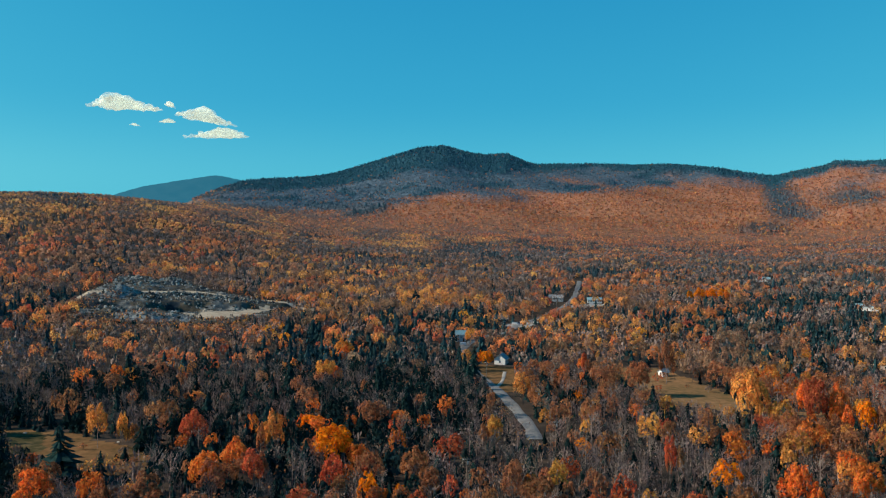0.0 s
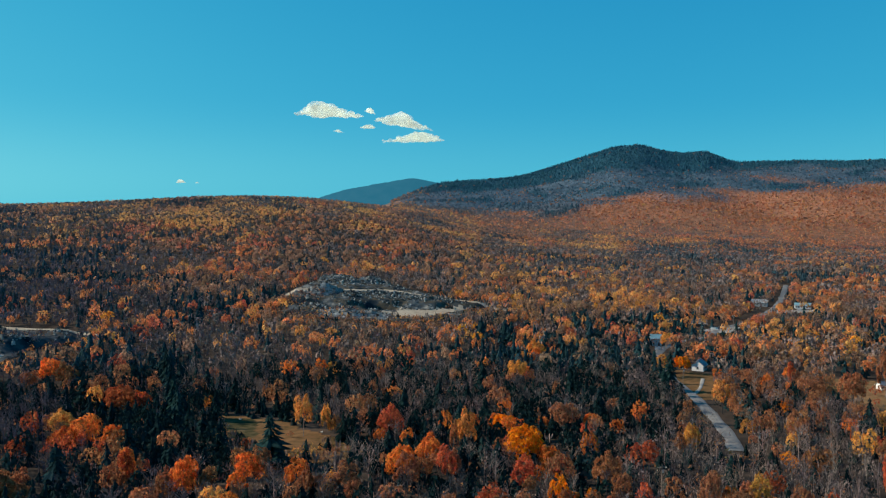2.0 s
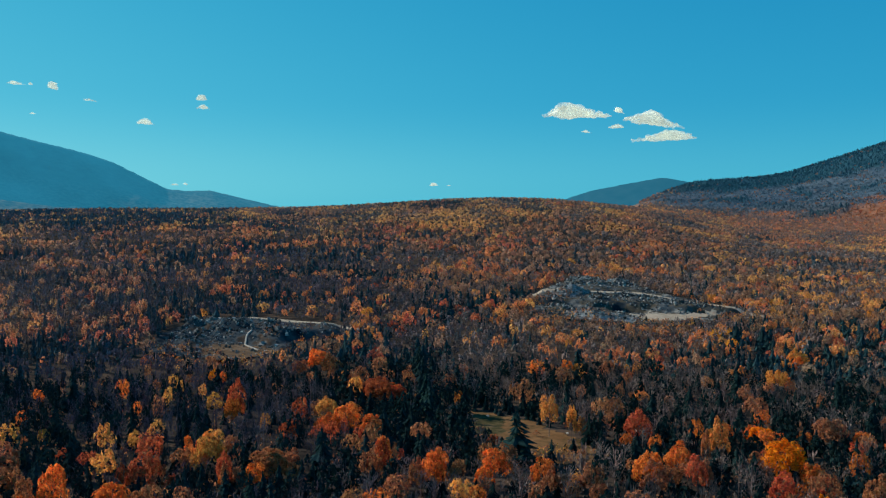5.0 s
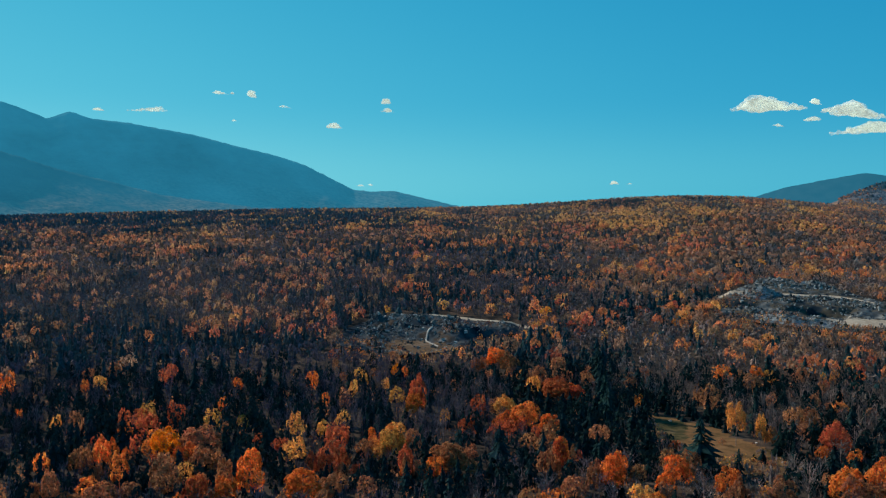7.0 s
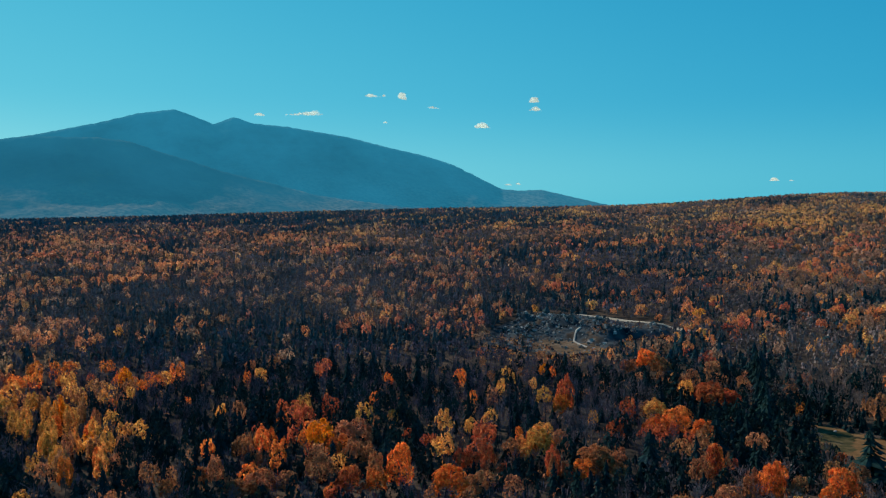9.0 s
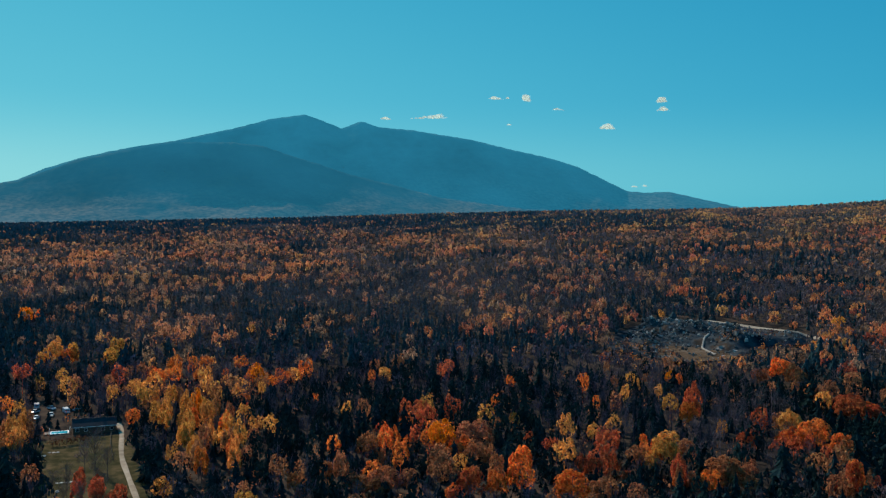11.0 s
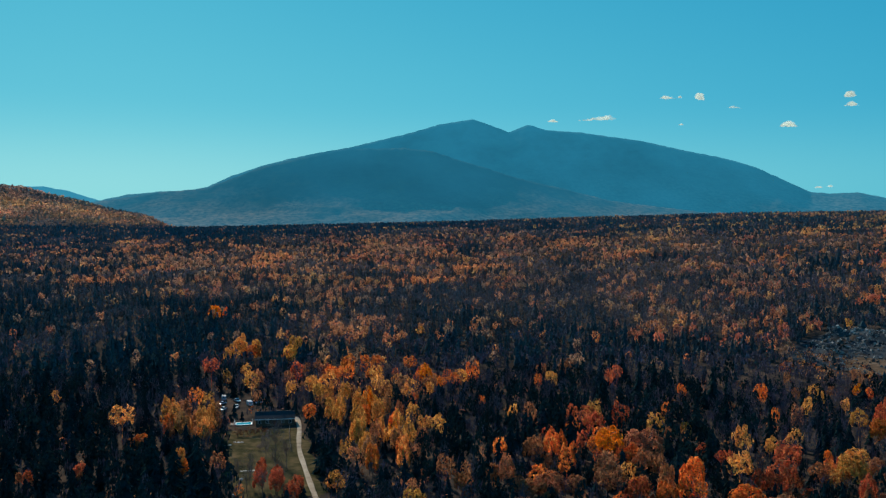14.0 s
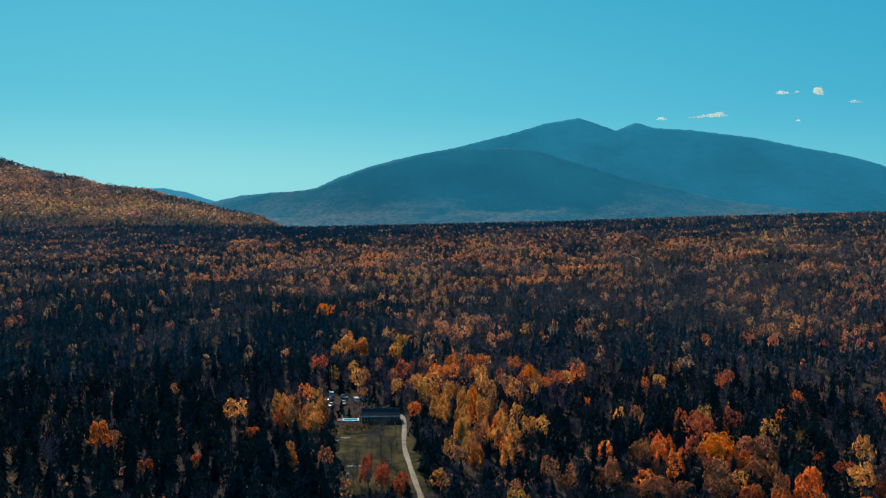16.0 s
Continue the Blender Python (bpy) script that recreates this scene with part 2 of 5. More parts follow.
# ---------------------------------------------------------------- the lie of the land
# terrain begin
def curve(az, pairs):
    """A smooth line through (bearing, value) pairs, bearings falling."""
    a, v = np.array(pairs)[::-1].T
    return np.interp(az, a, v)


# skylines, as (bearing to the left of +y, degrees up) from the camera
PLATEAU = [(180, 0.0), (130, -0.2), (102.8, -0.05), (93.3, 0.1), (82.7, 0.3), (75.3, 0.49), (66.8, 0.72), (59.4, 0.98), (50.3, 1.22), (39.0, 1.36),
           (36.1, 1.47), (32.4, 1.69), (28.8, 1.93), (25.3, 2.05), (21.9, 1.98), (18.4, 1.67), (15.1, 1.3), (13.2, 0.9), (9.6, 0.28),
           (6.8, -0.03), (3.1, -0.32), (-8.0, -0.64), (-15.1, -0.95), (-21.8, -0.89), (-26.9, -0.5), (-60, -0.5), (-180, 0.0)]
RANGE = [(24, 0.6), (20, 1.3), (16, 2.1), (12.6, 2.78), (10.4, 2.9), (7.2, 3.38), (5.3, 3.96), (3.1, 4.64), (1.65, 5.12), (-0.1, 5.27), (-1.7, 4.8), (-2.8, 4.68),
         (-4.1, 4.77), (-5.9, 4.08), (-9.7, 4.09), (-12.2, 3.93), (-15.0, 3.99), (-17.1, 3.78), (-19.1, 3.43), (-20.7, 3.2), (-21.7, 3.39),
         (-23.6, 3.76), (-24.2, 4.04), (-25.4, 3.94), (-26.9, 4.0), (-36, 3.4), (-60, 1.5)]
GOLDEN_HILL = [(150, 1.0), (125, 4.5), (110, 5.2), (102.75, 4.1), (101.3, 3.66), (99.7, 3.3), (98.5, 3.1), (97.2, 2.7), (94.6, 2.46), (93.3, 2.08), (91.6, 1.74),
               (89.8, 1.25), (88.1, 0.92), (86.3, 0.5), (84, 0.0)]
BIG = [(95, 0.6), (90.4, 1.77), (88.8, 2.15), (87.0, 2.35), (85.2, 2.45), (84.1, 2.71), (82.7, 3.39), (80.8, 4.07), (79.0, 4.56), (77.2, 4.98), (75.3, 5.32),
       (73.1, 5.87), (71.6, 6.23), (69.4, 6.87), (68.0, 7.11), (67.1, 7.24), (65.8, 6.83), (64.7, 6.38), (63.5, 6.89), (62.3, 6.51), (60.2, 6.35),
       (58.5, 6.1), (56.1, 5.72), (54.2, 5.24), (51.1, 4.54), (49.3, 3.95), (47.2, 2.91), (46.2, 2.4), (45.0, 2.3), (43.5, 2.34), (41.3, 1.8),
       (39.4, 1.38), (36, 0.6)]
SPUR = [(95, 0.6), (90.4, 1.7), (87.0, 2.3), (84.1, 2.6), (80.8, 4.0), (77.2, 4.9), (75.3, 5.3), (71.6, 5.36), (69.8, 5.2), (67.9, 4.58), (66.1, 4.06), (64.3, 3.46), (60.8, 2.65), (58.1, 1.92), (50, 0.9), (36, 0.3)]
BLUE_HILL = [(23, 0.9), (21.7, 1.5), (20.4, 2.0), (19.1, 2.44), (17.4, 2.75), (14.8, 3.23), (14.0, 3.17), (12.6, 2.83), (11.1, 2.3), (8, 1.0)]
LAST_HILL = [(99, 1.8), (96, 2.4), (94.9, 2.5), (93.6, 2.52), (92.2, 2.31), (91.2, 1.97), (90.2, 1.63), (88, 0.9)]


def ease(x, a, b):
    t = np.clip((x - a) / (b - a), 0, 1)
    return t * t * (3 - 2 * t)


def ripple(x, y, size, seed, octaves=4):
    """Rolling noise of about -1 to 1 from crossed waves."""
    g = np.random.RandomState(seed)
    out, amp, k = 0 * x, 1.0, 2 * math.pi / size
    for _ in range(octaves):
        w = 0 * x
        for _ in range(5):
            a, p = g.uniform(0, 2 * math.pi, 2)
            b, q = g.uniform(0, 2 * math.pi, 2)
            w = w + np.sin(k * (x * math.cos(a) + y * math.sin(a)) + p + 1.7 * np.sin(0.6 * k * (x * math.cos(b) + y * math.sin(b)) + q))
        out, amp, k = out + amp * w / 3.2, amp * 0.5, k * 2.03
    return out / 1.6


def polar(x, y):
    return np.degrees(np.arctan2(-x, y)), np.hypot(x, y)


KNOTS = np.array([0.0, 330.0, 900.0, 1900.0, 2400.0, 3000.0, 4300.0, 6000.0])


def height(x, y):
    """The ground's height."""
    x, y = np.asarray(x, float), np.asarray(y, float)
    az, r = polar(x, y)
    up = lambda el, d: EYE + d * np.tan(np.radians(el))
    p, rg, gh = curve(az, PLATEAU), curve(az, RANGE), curve(az, GOLDEN_HILL)
    z1 = up(p, 1900) - 7.5
    right, left = ease(az, 24, 13) * ease(az, -75, -50), ease(az, 84, 88) * ease(az, 150, 125)
    rest = 1 - right - left
    rise = np.maximum(sum(curve(az + k, RANGE) for k in range(-5, 6)) / 11 - p, 0)
    z = [0 * z1, 0 * z1, 0.2 * z1, z1,
         rest * (z1 - 25) + right * up(p + 0.22 * rise, 2400) + left * up(p + 0.45 * (gh - p), 2400),
         rest * (z1 - 60) + right * up(p + 0.52 * rise, 3000) + left * (up(gh, 3000) - 9),
         rest * (z1 - 60) + right * (up(rg, 4300) - 8) + left * (z1 + 20),
         rest * (z1 - 60) + right * z1 + left * z1]
    z = np.stack(np.broadcast_arrays(*z))
    d = np.diff(z, axis=0) / np.diff(KNOTS).reshape(-1, *[1] * z1.ndim)
    m = np.concatenate([d[:1] * 0, np.where(d[1:] * d[:-1] > 0, 2 * d[1:] * d[:-1] / (d[1:] + d[:-1] + 1e-12), 0), d[-1:] * 0])
    i = np.clip(np.searchsorted(KNOTS, r, side="right") - 1, 0, len(KNOTS) - 2)
    pick = lambda a, k: np.take_along_axis(a, k[None], 0)[0]
    h = KNOTS[i + 1] - KNOTS[i]
    t = np.clip((r - KNOTS[i]) / h, 0, 1)
    out = ((1 + 2 * t) * (1 - t) ** 2 * pick(z, i) + t * (1 - t) ** 2 * h * pick(m, i)
           + t * t * (3 - 2 * t) * pick(z, i + 1) + t * t * (t - 1) * h * pick(m, i + 1))
    rough = ease(r, 2000, 3000) * ease(r, 4250, 3700) * (right * 26 + left * 14 * ease(r, 2950, 2700))
    return out + rough * ripple(x, y, 900, 3, 2)


# terrain end


def grid_mesh(name, xs, ys, zs, mat, smooth=True, tint=None):
    """A sheet over a grid of points."""
    n, k = xs.shape
    idx = np.arange(n * k).reshape(n, k)
    quads = np.stack([idx[:-1, :-1], idx[1:, :-1], idx[1:, 1:], idx[:-1, 1:]], -1).reshape(-1, 4)
    return raw_mesh(name, np.stack([xs, ys, zs], -1).reshape(-1, 3), quads, mat, tint, smooth)


def raw_mesh(name, verts, faces, mat, tint=None, smooth=False):
    """An object from arrays of corners and of faces with one number of sides."""
    me = bpy.data.meshes.new(name)
    nf, k = faces.shape
    me.vertices.add(len(verts))
    me.vertices.foreach_set("co", np.ascontiguousarray(verts, np.float32).ravel())
    me.loops.add(nf * k)
    me.loops.foreach_set("vertex_index", np.ascontiguousarray(faces, np.int32).ravel())
    me.polygons.add(nf)
    me.polygons.foreach_set("loop_start", np.arange(0, nf * k, k, dtype=np.int32))
    me.update(calc_edges=True)
    me.polygons.foreach_set("use_smooth", np.full(nf, smooth))
    if tint is not None:
        a = me.attributes.new("tint", "FLOAT_COLOR", "POINT")
        a.data.foreach_set("color", np.ascontiguousarray(np.c_[tint, np.ones(len(tint))], np.float32).ravel())
    me.materials.append(mat)
    return new(name, me)


def far_mountain(name, label, line, a, b, r0, crest, r1, foot, rough=34.0, seed=5, mat=FAR_SLOPE):
    bb, rr = np.meshgrid(np.radians(np.arange(a, b, 0.16)), np.linspace(r0, r1, 60), indexing="ij")
    az, x, y = np.degrees(bb), -rr * np.sin(bb), rr * np.cos(bb)

    def rise(pairs, top):
        t = np.clip((rr - r0) / (top - r0), 0, 1)
        soft = sum(curve(az + k, pairs) for k in range(-5, 6)) / 11
        line_el = soft + (curve(az, pairs) - soft) * ease(t, 0.6, 1.0)
        el = foot + (line_el - foot) * (0.55 * t + 0.45 * t * t)
        return np.where(rr <= top, EYE + rr * np.tan(np.radians(el)), EYE + top * np.tan(np.radians(curve(az, pairs))) - (rr - top) * 0.4)

    z = rise(line, crest)
    gully = rough * ease(rr, r0, r0 + 500) * ease(rr, crest - 60, crest - 500)
    z = z + 2.6 * ripple(x, y, 52, seed + 2, 2) * ease(rr, r1, crest)
    z = z + gully * (ripple(x, y, 1100, seed) + 0.5 * np.abs(ripple(x, y, 420, seed + 1)) - 0.5)
    return tagged(grid_mesh(name, x, y, z, mat), label, "mountain", kind="structure")


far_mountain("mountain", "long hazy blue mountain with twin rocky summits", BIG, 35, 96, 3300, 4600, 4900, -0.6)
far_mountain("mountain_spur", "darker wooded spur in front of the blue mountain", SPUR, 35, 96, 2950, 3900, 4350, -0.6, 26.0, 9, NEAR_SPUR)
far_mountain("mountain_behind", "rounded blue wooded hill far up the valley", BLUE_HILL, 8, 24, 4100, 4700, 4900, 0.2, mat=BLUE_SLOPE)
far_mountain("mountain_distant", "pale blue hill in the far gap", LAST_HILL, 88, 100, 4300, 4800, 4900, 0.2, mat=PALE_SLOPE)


# ---------------------------------------------------------------- open ground among the woods
FIELD_SHED = [(92, 460), (115, 456), (119, 428), (128, 388), (125, 371), (141, 352), (164, 352), (157, 338), (128, 352), (108, 362), (96, 372), (96, 388), (86, 415)]
FIELD_PINE = [(-160, 317), (-138, 312), (-118, 302), (-106, 293), (-92, 276), (-97, 263), (-111, 267), (-130, 280), (-147, 296)]
YARD_ROAD = [(21, 466), (36, 458), (36, 401), (22, 390)]
YARD_DRIVE = [(-328, 40), (-324, 66), (-288, 62), (-242, 55), (-246, 38), (-262, 34.5), (-294, 36)]
QUARRY_BIG = [(-295, 700), (-293, 774), (-275, 798), (-236, 790), (-188, 756), (-146, 724), (-113, 720), (-133, 652), (-153, 612), (-177, 598), (-211, 594), (-255, 610)]
QUARRY_SMALL = [(-405, 365), (-441, 434), (-423, 485), (-348, 493), (-328, 466), (-340, 428), (-322, 389), (-330, 360), (-373, 354)]
ROAD = [(33, 306), (33, 315), (33, 327), (29, 369), (25, 400), (19, 432), (12, 479), (13, 530), (26, 572), (45, 599), (56, 638), (78, 684), (108, 766), (129, 851), (144, 931), (160, 1020)]
ROAD_OPEN = [(32, 300), (33, 327), (29, 369), (25, 400)]
LOTS = [[(44, 628), (60, 655), (72, 652), (60, 622)], [(110, 750), (152, 772), (152, 782), (112, 768)]]
DRIVE = [(-345, 70), (-330, 68), (-296, 61), (-274, 58), (-249, 55), (-233, 53), (-210, 47)]
BIRCHES = [(-362, 80), (-356, 102), (-318, 104), (-285, 98), (-242, 82), (-238, 67), (-262, 69), (-290, 74), (-340, 80)]
YARD_PATH = [(32, 446), (29, 421), (25, 404)]


def inside(x, y, loop):
    """Whether points lie in a loop."""
    x, y = np.asarray(x, float), np.asarray(y, float)
    hit = np.zeros(x.shape, bool)
    for (x0, y0), (x1, y1) in zip(loop, loop[1:] + loop[:1]):
        if y0 != y1:
            hit ^= ((y0 > y) != (y1 > y)) & (x < (x1 - x0) * (y - y0) / (y1 - y0) + x0)
    return hit


def from_line(x, y, line):
    """Distance of points from a line of straight pieces."""
    best = np.full(np.shape(x), 1e9)
    for (x0, y0), (x1, y1) in zip(line, line[1:]):
        dx, dy = x1 - x0, y1 - y0
        t = np.clip(((x - x0) * dx + (y - y0) * dy) / (dx * dx + dy * dy), 0, 1)
        best = np.minimum(best, np.hypot(x - x0 - t * dx, y - y0 - t * dy))
    return best


def from_edge(x, y, loop):
    """Distance inward from the edge of a loop, below nought outside."""
    d = from_line(x, y, loop + loop[:1])
    return np.where(inside(x, y, loop), d, -d)


def patch(name, loop, surface, mat, step, label, category, ragged=4.0, grow=3.0):
    """A sheet over the ground inside a loop with an uneven edge."""
    a = np.array(loop, float)
    lo, hi = a.min(0) - 15, a.max(0) + 15
    xs, ys = np.meshgrid(np.arange(lo[0], hi[0], step), np.arange(lo[1], hi[1], step), indexing="ij")
    keep = from_edge(xs, ys, loop) + ragged * ripple(xs, ys, 22, 8) > -grow
    n, k = xs.shape
    idx = np.arange(n * k).reshape(n, k)
    quads = np.stack([idx[:-1, :-1], idx[1:, :-1], idx[1:, 1:], idx[:-1, 1:]], -1).reshape(-1, 4)
    quads = quads[keep.ravel()[quads].all(1)]
    used, quads = np.unique(quads, return_inverse=True)
    v = np.stack([xs, ys, surface(xs, ys)], -1).reshape(-1, 3)[used]
    return tagged(raw_mesh(name, v, quads.reshape(-1, 4), mat, smooth=True), label, category, kind="structure")


def smooth_line(line, step=3.0):
    """Points every few metres along a rounded line."""
    p = np.array([line[0], *line, line[-1]], float)
    out = []
    for a, b, c, d in zip(p, p[1:], p[2:], p[3:]):
        n = max(2, int(np.hypot(*(c - b)) / step))
        t = np.arange(n)[:, None] / n
        out.append(0.5 * (2 * b + (c - a) * t + (2 * a - 5 * b + 4 * c - d) * t ** 2 + (3 * b - a - 3 * c + d) * t ** 3))
    return np.concatenate(out + [p[-1:]])


def strip(name, line, width, surface, mat, lift, label, category, crown=0.06):
    """A road or track laid along a line, a little higher in its middle."""
    p = smooth_line(line)
    t = np.gradient(p, axis=0)
    t /= np.hypot(*t.T)[:, None]
    side = np.c_[-t[:, 1], t[:, 0]]
    across = np.linspace(-0.5, 0.5, 7)
    w = width * (1 + 0.1 * np.sin(np.arange(len(p)) * 0.7))
    pts = p[:, None] + side[:, None] * across[None, :, None] * w[:, None, None]
    z = surface(pts[..., 0], pts[..., 1]) + lift + crown * (1 - (2 * across) ** 2)
    z[:, 0] -= lift + 0.1
    z[:, -1] -= lift + 0.1
    return tagged(grid_mesh(name, pts[..., 0], pts[..., 1], z, mat), label, category, kind="structure")


ASPHALT = speckled("worn_asphalt", [(0.15, 0.148, 0.14), (0.27, 0.26, 0.24)], 1.2, second=0.15, rough=0.85)
DIRT = speckled("pale_dirt", [(0.26, 0.2, 0.14), (0.4, 0.32, 0.23), (0.52, 0.43, 0.32)], 0.35, second=0.06, bump=0.2)
GRAVEL = speckled("grey_gravel", [(0.26, 0.235, 0.2), (0.4, 0.37, 0.32)], 0.8, second=0.08)
ROCK = speckled("quarried_rock", [(0.012, 0.02, 0.026), (0.03, 0.04, 0.046), (0.085, 0.07, 0.05), (0.075, 0.085, 0.088), (0.3, 0.275, 0.23)], 0.11, detail=7, second=0.03, bump=1.0, sharp=0.14)
# darker than ROCK: shade on the backlit smaller quarry is put into these colours
SPOIL = speckled("dark_spoil", [(0.008, 0.012, 0.016), (0.022, 0.03, 0.036), (0.06, 0.07, 0.075), (0.06, 0.042, 0.03), (0.17, 0.17, 0.165)], 0.12, detail=7, second=0.035, bump=1.0, sharp=0.16)
PALE_HEAP = speckled("pale_crushed_stone", [(0.06, 0.072, 0.075), (0.15, 0.165, 0.165), (0.3, 0.305, 0.29)], 0.5, detail=6, second=0.09, bump=0.5)
FLOOR_BROWN = speckled("brown_quarry_floor", [(0.06, 0.042, 0.03), (0.14, 0.09, 0.055), (0.2, 0.15, 0.11)], 0.4, detail=6, second=0.06, bump=0.3)
PIT_BLACK = speckled("black_pit_sheet", [(0.004, 0.007, 0.009), (0.008, 0.012, 0.014)], 0.2, rough=0.7, spec=0.0)


def ground_sheet(x, y):
    """The ground, dug away under the quarries."""
    dug = np.maximum(ease(from_edge(x, y, QUARRY_BIG), 0, 22), ease(from_edge(x, y, QUARRY_SMALL), 0, 18))
    return height(x, y) - 9 * dug


def lawn(x, y):
    return height(x, y) + 0.12


def heap(x, y, cx, cy, wide, deep, tall, sharp=1.0):
    """A tipped pile with sloping sides."""
    d = np.hypot((x - cx) / wide, (y - cy) / deep)
    return tall * np.clip(1 - d, 0, 1) ** sharp


PILES = [(-259, 700, 14, 24, 8.0), (-268, 766, 26, 16, 6.0), (-240, 772, 20, 13, 4.5), (-209, 612, 17, 9, 3.6), (-190, 617, 14, 9, 3.2), (-223, 622, 12, 9, 2.6),
         (-244, 640, 12, 12, 3.4), (-216, 712, 15, 12, 2.2), (-196, 714, 16, 9, 2.0), (-170, 702, 13, 9, 2.4), (-152, 700, 10, 9, 2.0), (-232, 690, 12, 14, 3.6), (-180, 690, 9, 9, 2.2)]
PILES_SMALL = [(-424, 430, 24, 12, 5.0), (-404, 442, 22, 12, 5.0), (-410, 408, 20, 10, 4.0), (-392, 420, 13, 10, 3.0), (-384, 456, 14, 10, 2.6), (-432, 452, 12, 12, 3.4), (-352, 434, 14, 12, 4.0), (-392, 392, 14, 8, 2.4)]


def quarry_big(x, y):
    e = np.clip(from_edge(x, y, QUARRY_BIG), 0, 40)
    wob = 8 * ripple(x, y, 60, 24, 2)
    spoil = 1.6 * np.abs(ripple(x, y, 46, 21, 3)) + 1.3 * np.abs(ripple(x, y, 13, 22, 3))
    r = np.hypot(x, y) + wob
    bench = -0.8 + 4.2 * ease(r, 696, 704) + 1.4 * ease(r, 775, 781)
    calm = 0.08 + 0.92 * ease(from_line(x, y, TRACK_BIG), 3, 9) * ease(from_edge(x, y, SAND), 3, -6)
    hole = -8 * ease(np.hypot((x + 198) / 17, (y - 662) / 11) + 0.12 * ripple(x, y, 18, 25, 2), 1.0, 0.75)
    piles = np.maximum.reduce([heap(x, y, *p) for p in PILES])
    return height(x, y) + 0.25 + ease(e, 0, 10) * (spoil * calm + bench + hole + piles * ease(from_line(x, y, TRACK_BIG), 2, 7))


def quarry_small(x, y):
    e = np.clip(from_edge(x, y, QUARRY_SMALL), 0, 40)
    ways = np.minimum(from_line(x, y, TRACK_SMALL), from_line(x, y, TRACK_DOWN))
    spoil = 1.5 * np.abs(ripple(x, y, 38, 31, 3)) + 1.3 * np.abs(ripple(x, y, 11, 32, 3))
    bench = -2.0 + 4.5 * ease(y + 0.25 * x + 6 * ripple(x, y, 40, 33, 2), 322, 330)
    calm = 0.08 + 0.92 * ease(ways, 2, 8) * ease(from_edge(x, y, FLOOR_LOW), 3, -5)
    piles = np.maximum.reduce([heap(x, y, *p) for p in PILES_SMALL])
    return height(x, y) + 0.25 + ease(e, 0, 9) * (spoil * calm + bench + piles * ease(ways, 2, 7))


TRACK_BIG = [(-292, 684), (-284, 700), (-273, 711), (-257, 719), (-235, 726), (-216, 737), (-198, 732), (-165, 716), (-143, 715), (-112, 704), (-98, 699)]
SAND = [(-188, 640), (-178, 658), (-166, 670), (-150, 680), (-138, 686), (-142, 668), (-150, 645), (-158, 628), (-174, 620)]
SAND_UPPER = [(-293, 688), (-287, 704), (-275, 716), (-258, 722), (-256, 716), (-268, 703), (-276, 690)]
FRONT_HEAP = [(-232, 622), (-214, 632), (-190, 634), (-176, 622), (-180, 606), (-205, 600), (-226, 608)]
CONE_HEAP = [(-274, 700), (-264, 722), (-252, 722), (-243, 700), (-252, 678), (-266, 680)]
PIT = [(-216, 658), (-208, 672), (-190, 674), (-180, 664), (-188, 652), (-206, 650)]
FLOOR_LOW = [(-380, 398), (-366, 408), (-345, 408), (-325, 392), (-328, 368), (-360, 370)]
TRACK_SMALL = [(-424, 479), (-401, 480), (-379, 478), (-362, 480), (-345, 487), (-325, 484)]
TRACK_DOWN = [(-378, 434), (-372, 424), (-364, 412), (-353, 405), (-343, 400)]

patch("grass_field", FIELD_SHED, lawn, GRASS_PALE, 2.0, "dry yellow-brown mown field among the trees", "field")
patch("grass_clearing", FIELD_PINE, lawn, GRASS, 2.0, "tawny grass clearing with a green corner", "field")
patch("grass_green", [(-160, 310), (-147, 312), (-134, 289), (-146, 284)], lambda x, y: lawn(x, y) + 0.05, LAWN, 1.5, "green corner of the tawny clearing", "lawn", 1.5)
patch("grass_yard", YARD_ROAD, lawn, GRASS, 1.5, "brown grass yard beside the road", "lawn", 1.0)
patch("grass_lawn", YARD_DRIVE, lawn, LAWN, 1.5, "olive and brown lawn below the ranch house", "lawn", 1.5)
patch("quarry_floor", QUARRY_BIG, quarry_big, ROCK, 1.6, "grey heaped rubble and benches of a stone quarry", "quarry", 5.0)
patch("quarry_floor_small", QUARRY_SMALL, quarry_small, SPOIL, 1.4, "dark grey spoil heaps of a smaller quarry", "quarry", 5.0)
patch("quarry_sand", SAND, lambda x, y: quarry_big(x, y) + 0.3, DIRT, 2.0, "pale sandy working floor of the quarry", "sand", 6.0)
patch("quarry_sand_upper", SAND_UPPER, lambda x, y: quarry_big(x, y) + 0.3, DIRT, 1.6, "pale sandy apron where the haul track begins", "sand", 1.5)
patch("quarry_heap_front", FRONT_HEAP, lambda x, y: quarry_big(x, y) + 0.2, PALE_HEAP, 1.2, "heap of pale crushed stone at the quarry's foot", "spoil heap", 3.0)
patch("quarry_heap_cone", CONE_HEAP, lambda x, y: quarry_big(x, y) + 0.2, PALE_HEAP, 1.5, "tipped cone of blue-grey crushed stone", "spoil heap", 2.0)
# a level matt black sheet set low in the pit
patch("quarry_pit_sheet", PIT, lambda x, y: 0 * x + float(height(-198, 662)) - 4.0, PIT_BLACK, 2.0, "flat matt black sheet in the quarry's pit", "pond", 1.0)
patch("quarry_floor_brown", FLOOR_LOW, lambda x, y: quarry_small(x, y) + 0.25, FLOOR_BROWN, 1.5, "brown earth floor of the smaller quarry", "earth", 2.0)
for loop in LOTS:
    patch("dirt_lot", loop, lambda x, y: height(x, y) + 0.15, GRAVEL, 2.0, "pale dirt parking lot before the roadside houses", "parking lot", 1.5)
